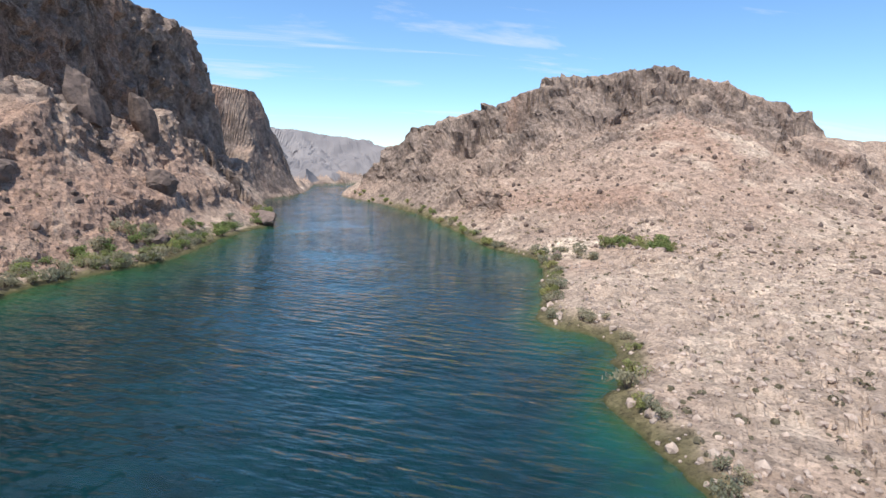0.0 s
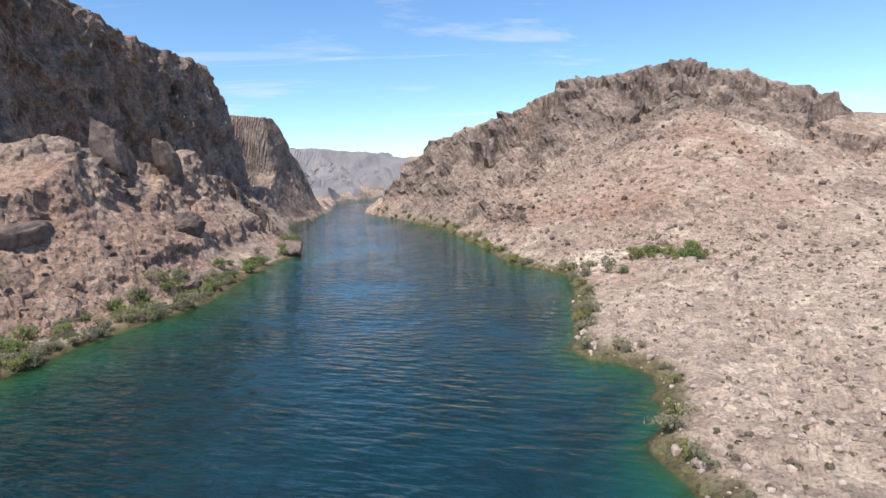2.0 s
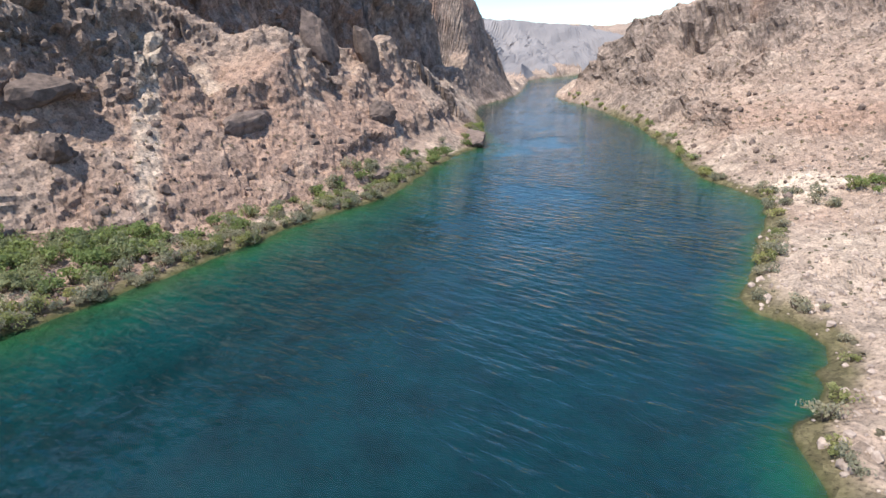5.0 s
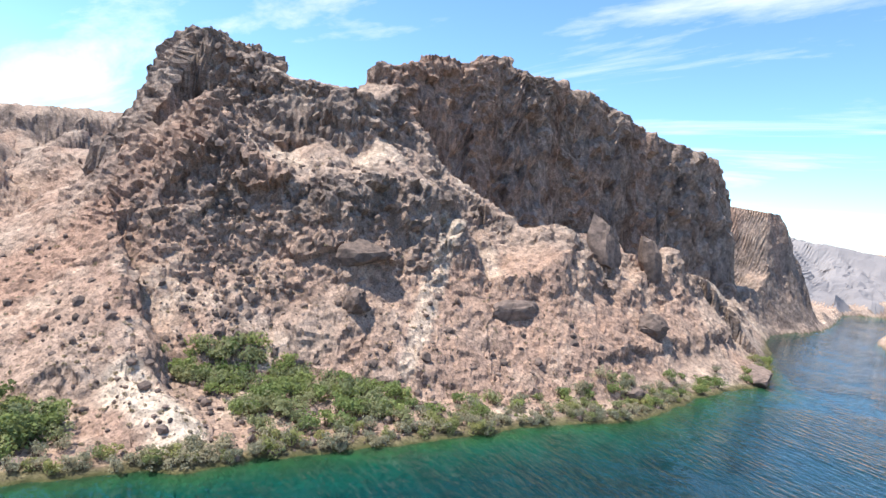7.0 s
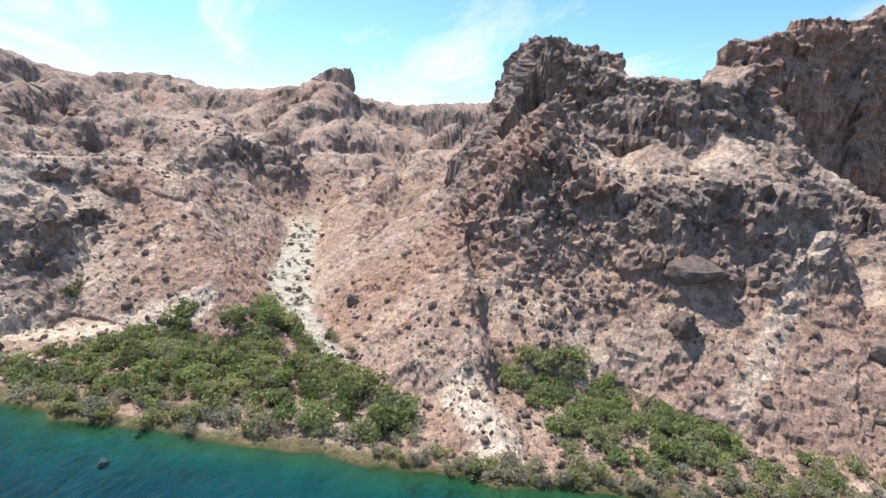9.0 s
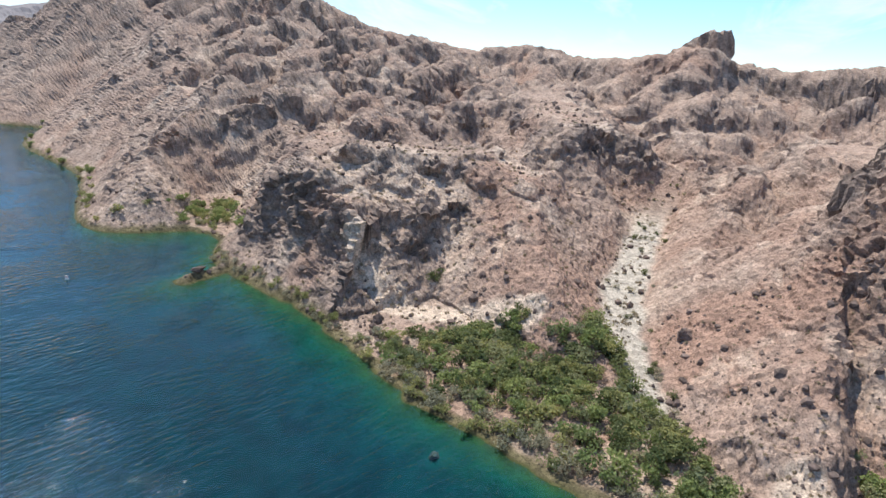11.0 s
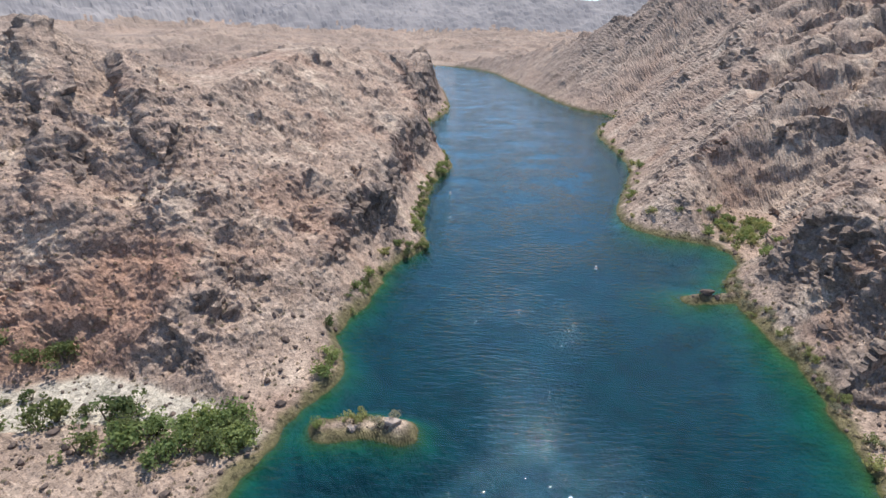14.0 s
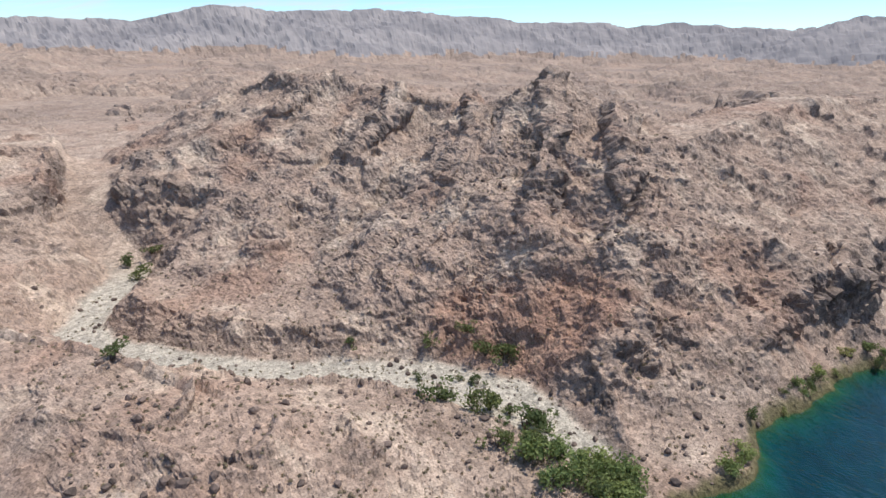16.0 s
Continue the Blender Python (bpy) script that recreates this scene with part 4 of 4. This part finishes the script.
def south_slopes(rng):
    a, d = rng.uniform(160, 244), rng.uniform(95, 300)
    return -d * math.sin(math.radians(a)), d * math.cos(math.radians(a))


def west_hills(rng):
    a, d = rng.uniform(82, 140), 175 + 300 * rng.rand() ** 1.3
    return -d * math.sin(math.radians(a)), d * math.cos(math.radians(a))


def east_hill(rng):
    a, d = rng.uniform(-50, -2), rng.uniform(190, 380)
    return -d * math.sin(math.radians(a)), d * math.cos(math.radians(a))


stones("loose_stones", "pale broken stones over the river flat", 21, 3200, east_flat, (0.25, 1.1), PALE_STONE)
stones("scree_stones", "dark broken stones over the scree slope", 22, 1300, west_scree, (0.35, 2.0), DARK_STONE)
def boulder_chute(rng):
    t = rng.rand()
    return -228 + 82 * t + rng.normal(0, 5), 132 - 34 * t + rng.normal(0, 5 + 3 * t)


stones("boulder_field", "dark broken boulders filling a chute down the scree", 24, 650, boulder_chute, (0.6, 2.4), DARK_STONE)
stones("west_hill_stones", "dark broken stones on the western hills", 25, 1000, west_hills, (0.5, 2.4), DARK_STONE)
stones("east_hill_stones", "dark broken stones on the eastern hill", 26, 400, east_hill, (0.5, 2.2), DARK_STONE)
stones("hill_stones", "brown broken stones on the southern slopes", 23, 1500, south_slopes, (0.35, 2.0), DARK_STONE)


def scrub(name, label, seed, count, where, sizes, mat):
    """Low desert brush: small tufts of blades, joined."""
    rng = np.random.RandomState(seed)
    verts, faces = [], []
    done = 0
    while done < count:
        x, y = where(rng)
        co, shore, rock = spot(x, y)
        done += 1
        if shore < 1.0 or rock > 0.75:
            continue
        s = rng.uniform(*sizes)
        for _ in range(9):
            d = rng.normal(size=3); d[2] = abs(d[2]) * 0.9 + 0.1; d /= np.linalg.norm(d)
            u = np.cross(d, rng.normal(size=3)); u /= np.linalg.norm(u)
            p = np.array([x, y, co[2]]) + d * s * 0.6 * np.array([1.2, 1.2, 0.9])
            k = len(verts)
            w = s * 0.34
            v = np.cross(d, u)
            verts += [p - u * w - v * w, p + u * w - v * w * 0.7, p + u * w * 0.6 + v * w, p - u * w * 0.8 + v * w * 0.8]
            faces.append((k, k + 1, k + 2, k + 3))
    return tagged(new(name, mesh_of(name, verts, faces, mat)), label, "desert brush", kind="stuff")


SCRUB = leaf_material("desert_brush", (0.17, 0.145, 0.10), (0.32, 0.28, 0.20))
scrub("desert_brush", "dry olive-grey desert brush scattered over the flat", 31, 900, east_flat, (0.3, 0.85), SCRUB)
scrub("desert_brush", "dry olive-grey desert brush scattered over scree", 32, 1300, west_scree, (0.35, 0.9), SCRUB)
scrub("desert_brush", "dry olive-grey desert brush on southern slopes", 33, 2600, south_slopes, (0.4, 1.0), SCRUB)

scrub("desert_brush", "dry grey desert brush over the western hills", 34, 3000, west_hills, (0.5, 1.3), SCRUB)
scrub("desert_brush", "dry grey desert brush over the eastern hill", 35, 900, east_hill, (0.5, 1.2), SCRUB)


# ------------------------------------------------------------------ channel buoys
BUOY_WHITE = plain_material("buoy_paint", (0.72, 0.72, 0.70), (0.82, 0.82, 0.80), 2.0, 0.45)
BUOY_BAND = plain_material("buoy_band", (0.65, 0.20, 0.05), (0.75, 0.26, 0.08), 2.0, 0.45)


def lathe(name, profile, mat, parent):
    """A turned part from (radius, height) pairs."""
    verts, faces = [], []
    for rad, z in profile:
        for q in range(14):
            verts.append((rad * math.cos(q * math.tau / 14), rad * math.sin(q * math.tau / 14), z))
    for lev in range(len(profile) - 1):
        for q in range(14):
            a, b = lev * 14 + q, lev * 14 + (q + 1) % 14
            faces.append((a, b, b + 14, a + 14))
    faces.append(tuple(range(13, -1, -1)))
    faces.append(tuple(range((len(profile) - 1) * 14, len(profile) * 14)))
    ob = new(name, mesh_of(name, verts, faces, mat))
    ob.parent = parent
    return ob


buoy = tagged(new("channel_buoy"), "small white channel buoy floating on the river", "buoy", "channel buoys")
buoy.location = (-156, -342, 0)
lathe("float", [(0.30, -0.5), (0.62, -0.25), (0.68, 0.1), (0.50, 0.4), (0.42, 1.5), (0.36, 1.62)], BUOY_WHITE, buoy)
lathe("band", [(0.47, 0.95), (0.475, 1.0), (0.465, 1.2), (0.455, 1.25)], BUOY_BAND, buoy)
copy_thing(buoy, pose(-172, -197, 0))
copy_thing(buoy, pose(-305, -706, 0))
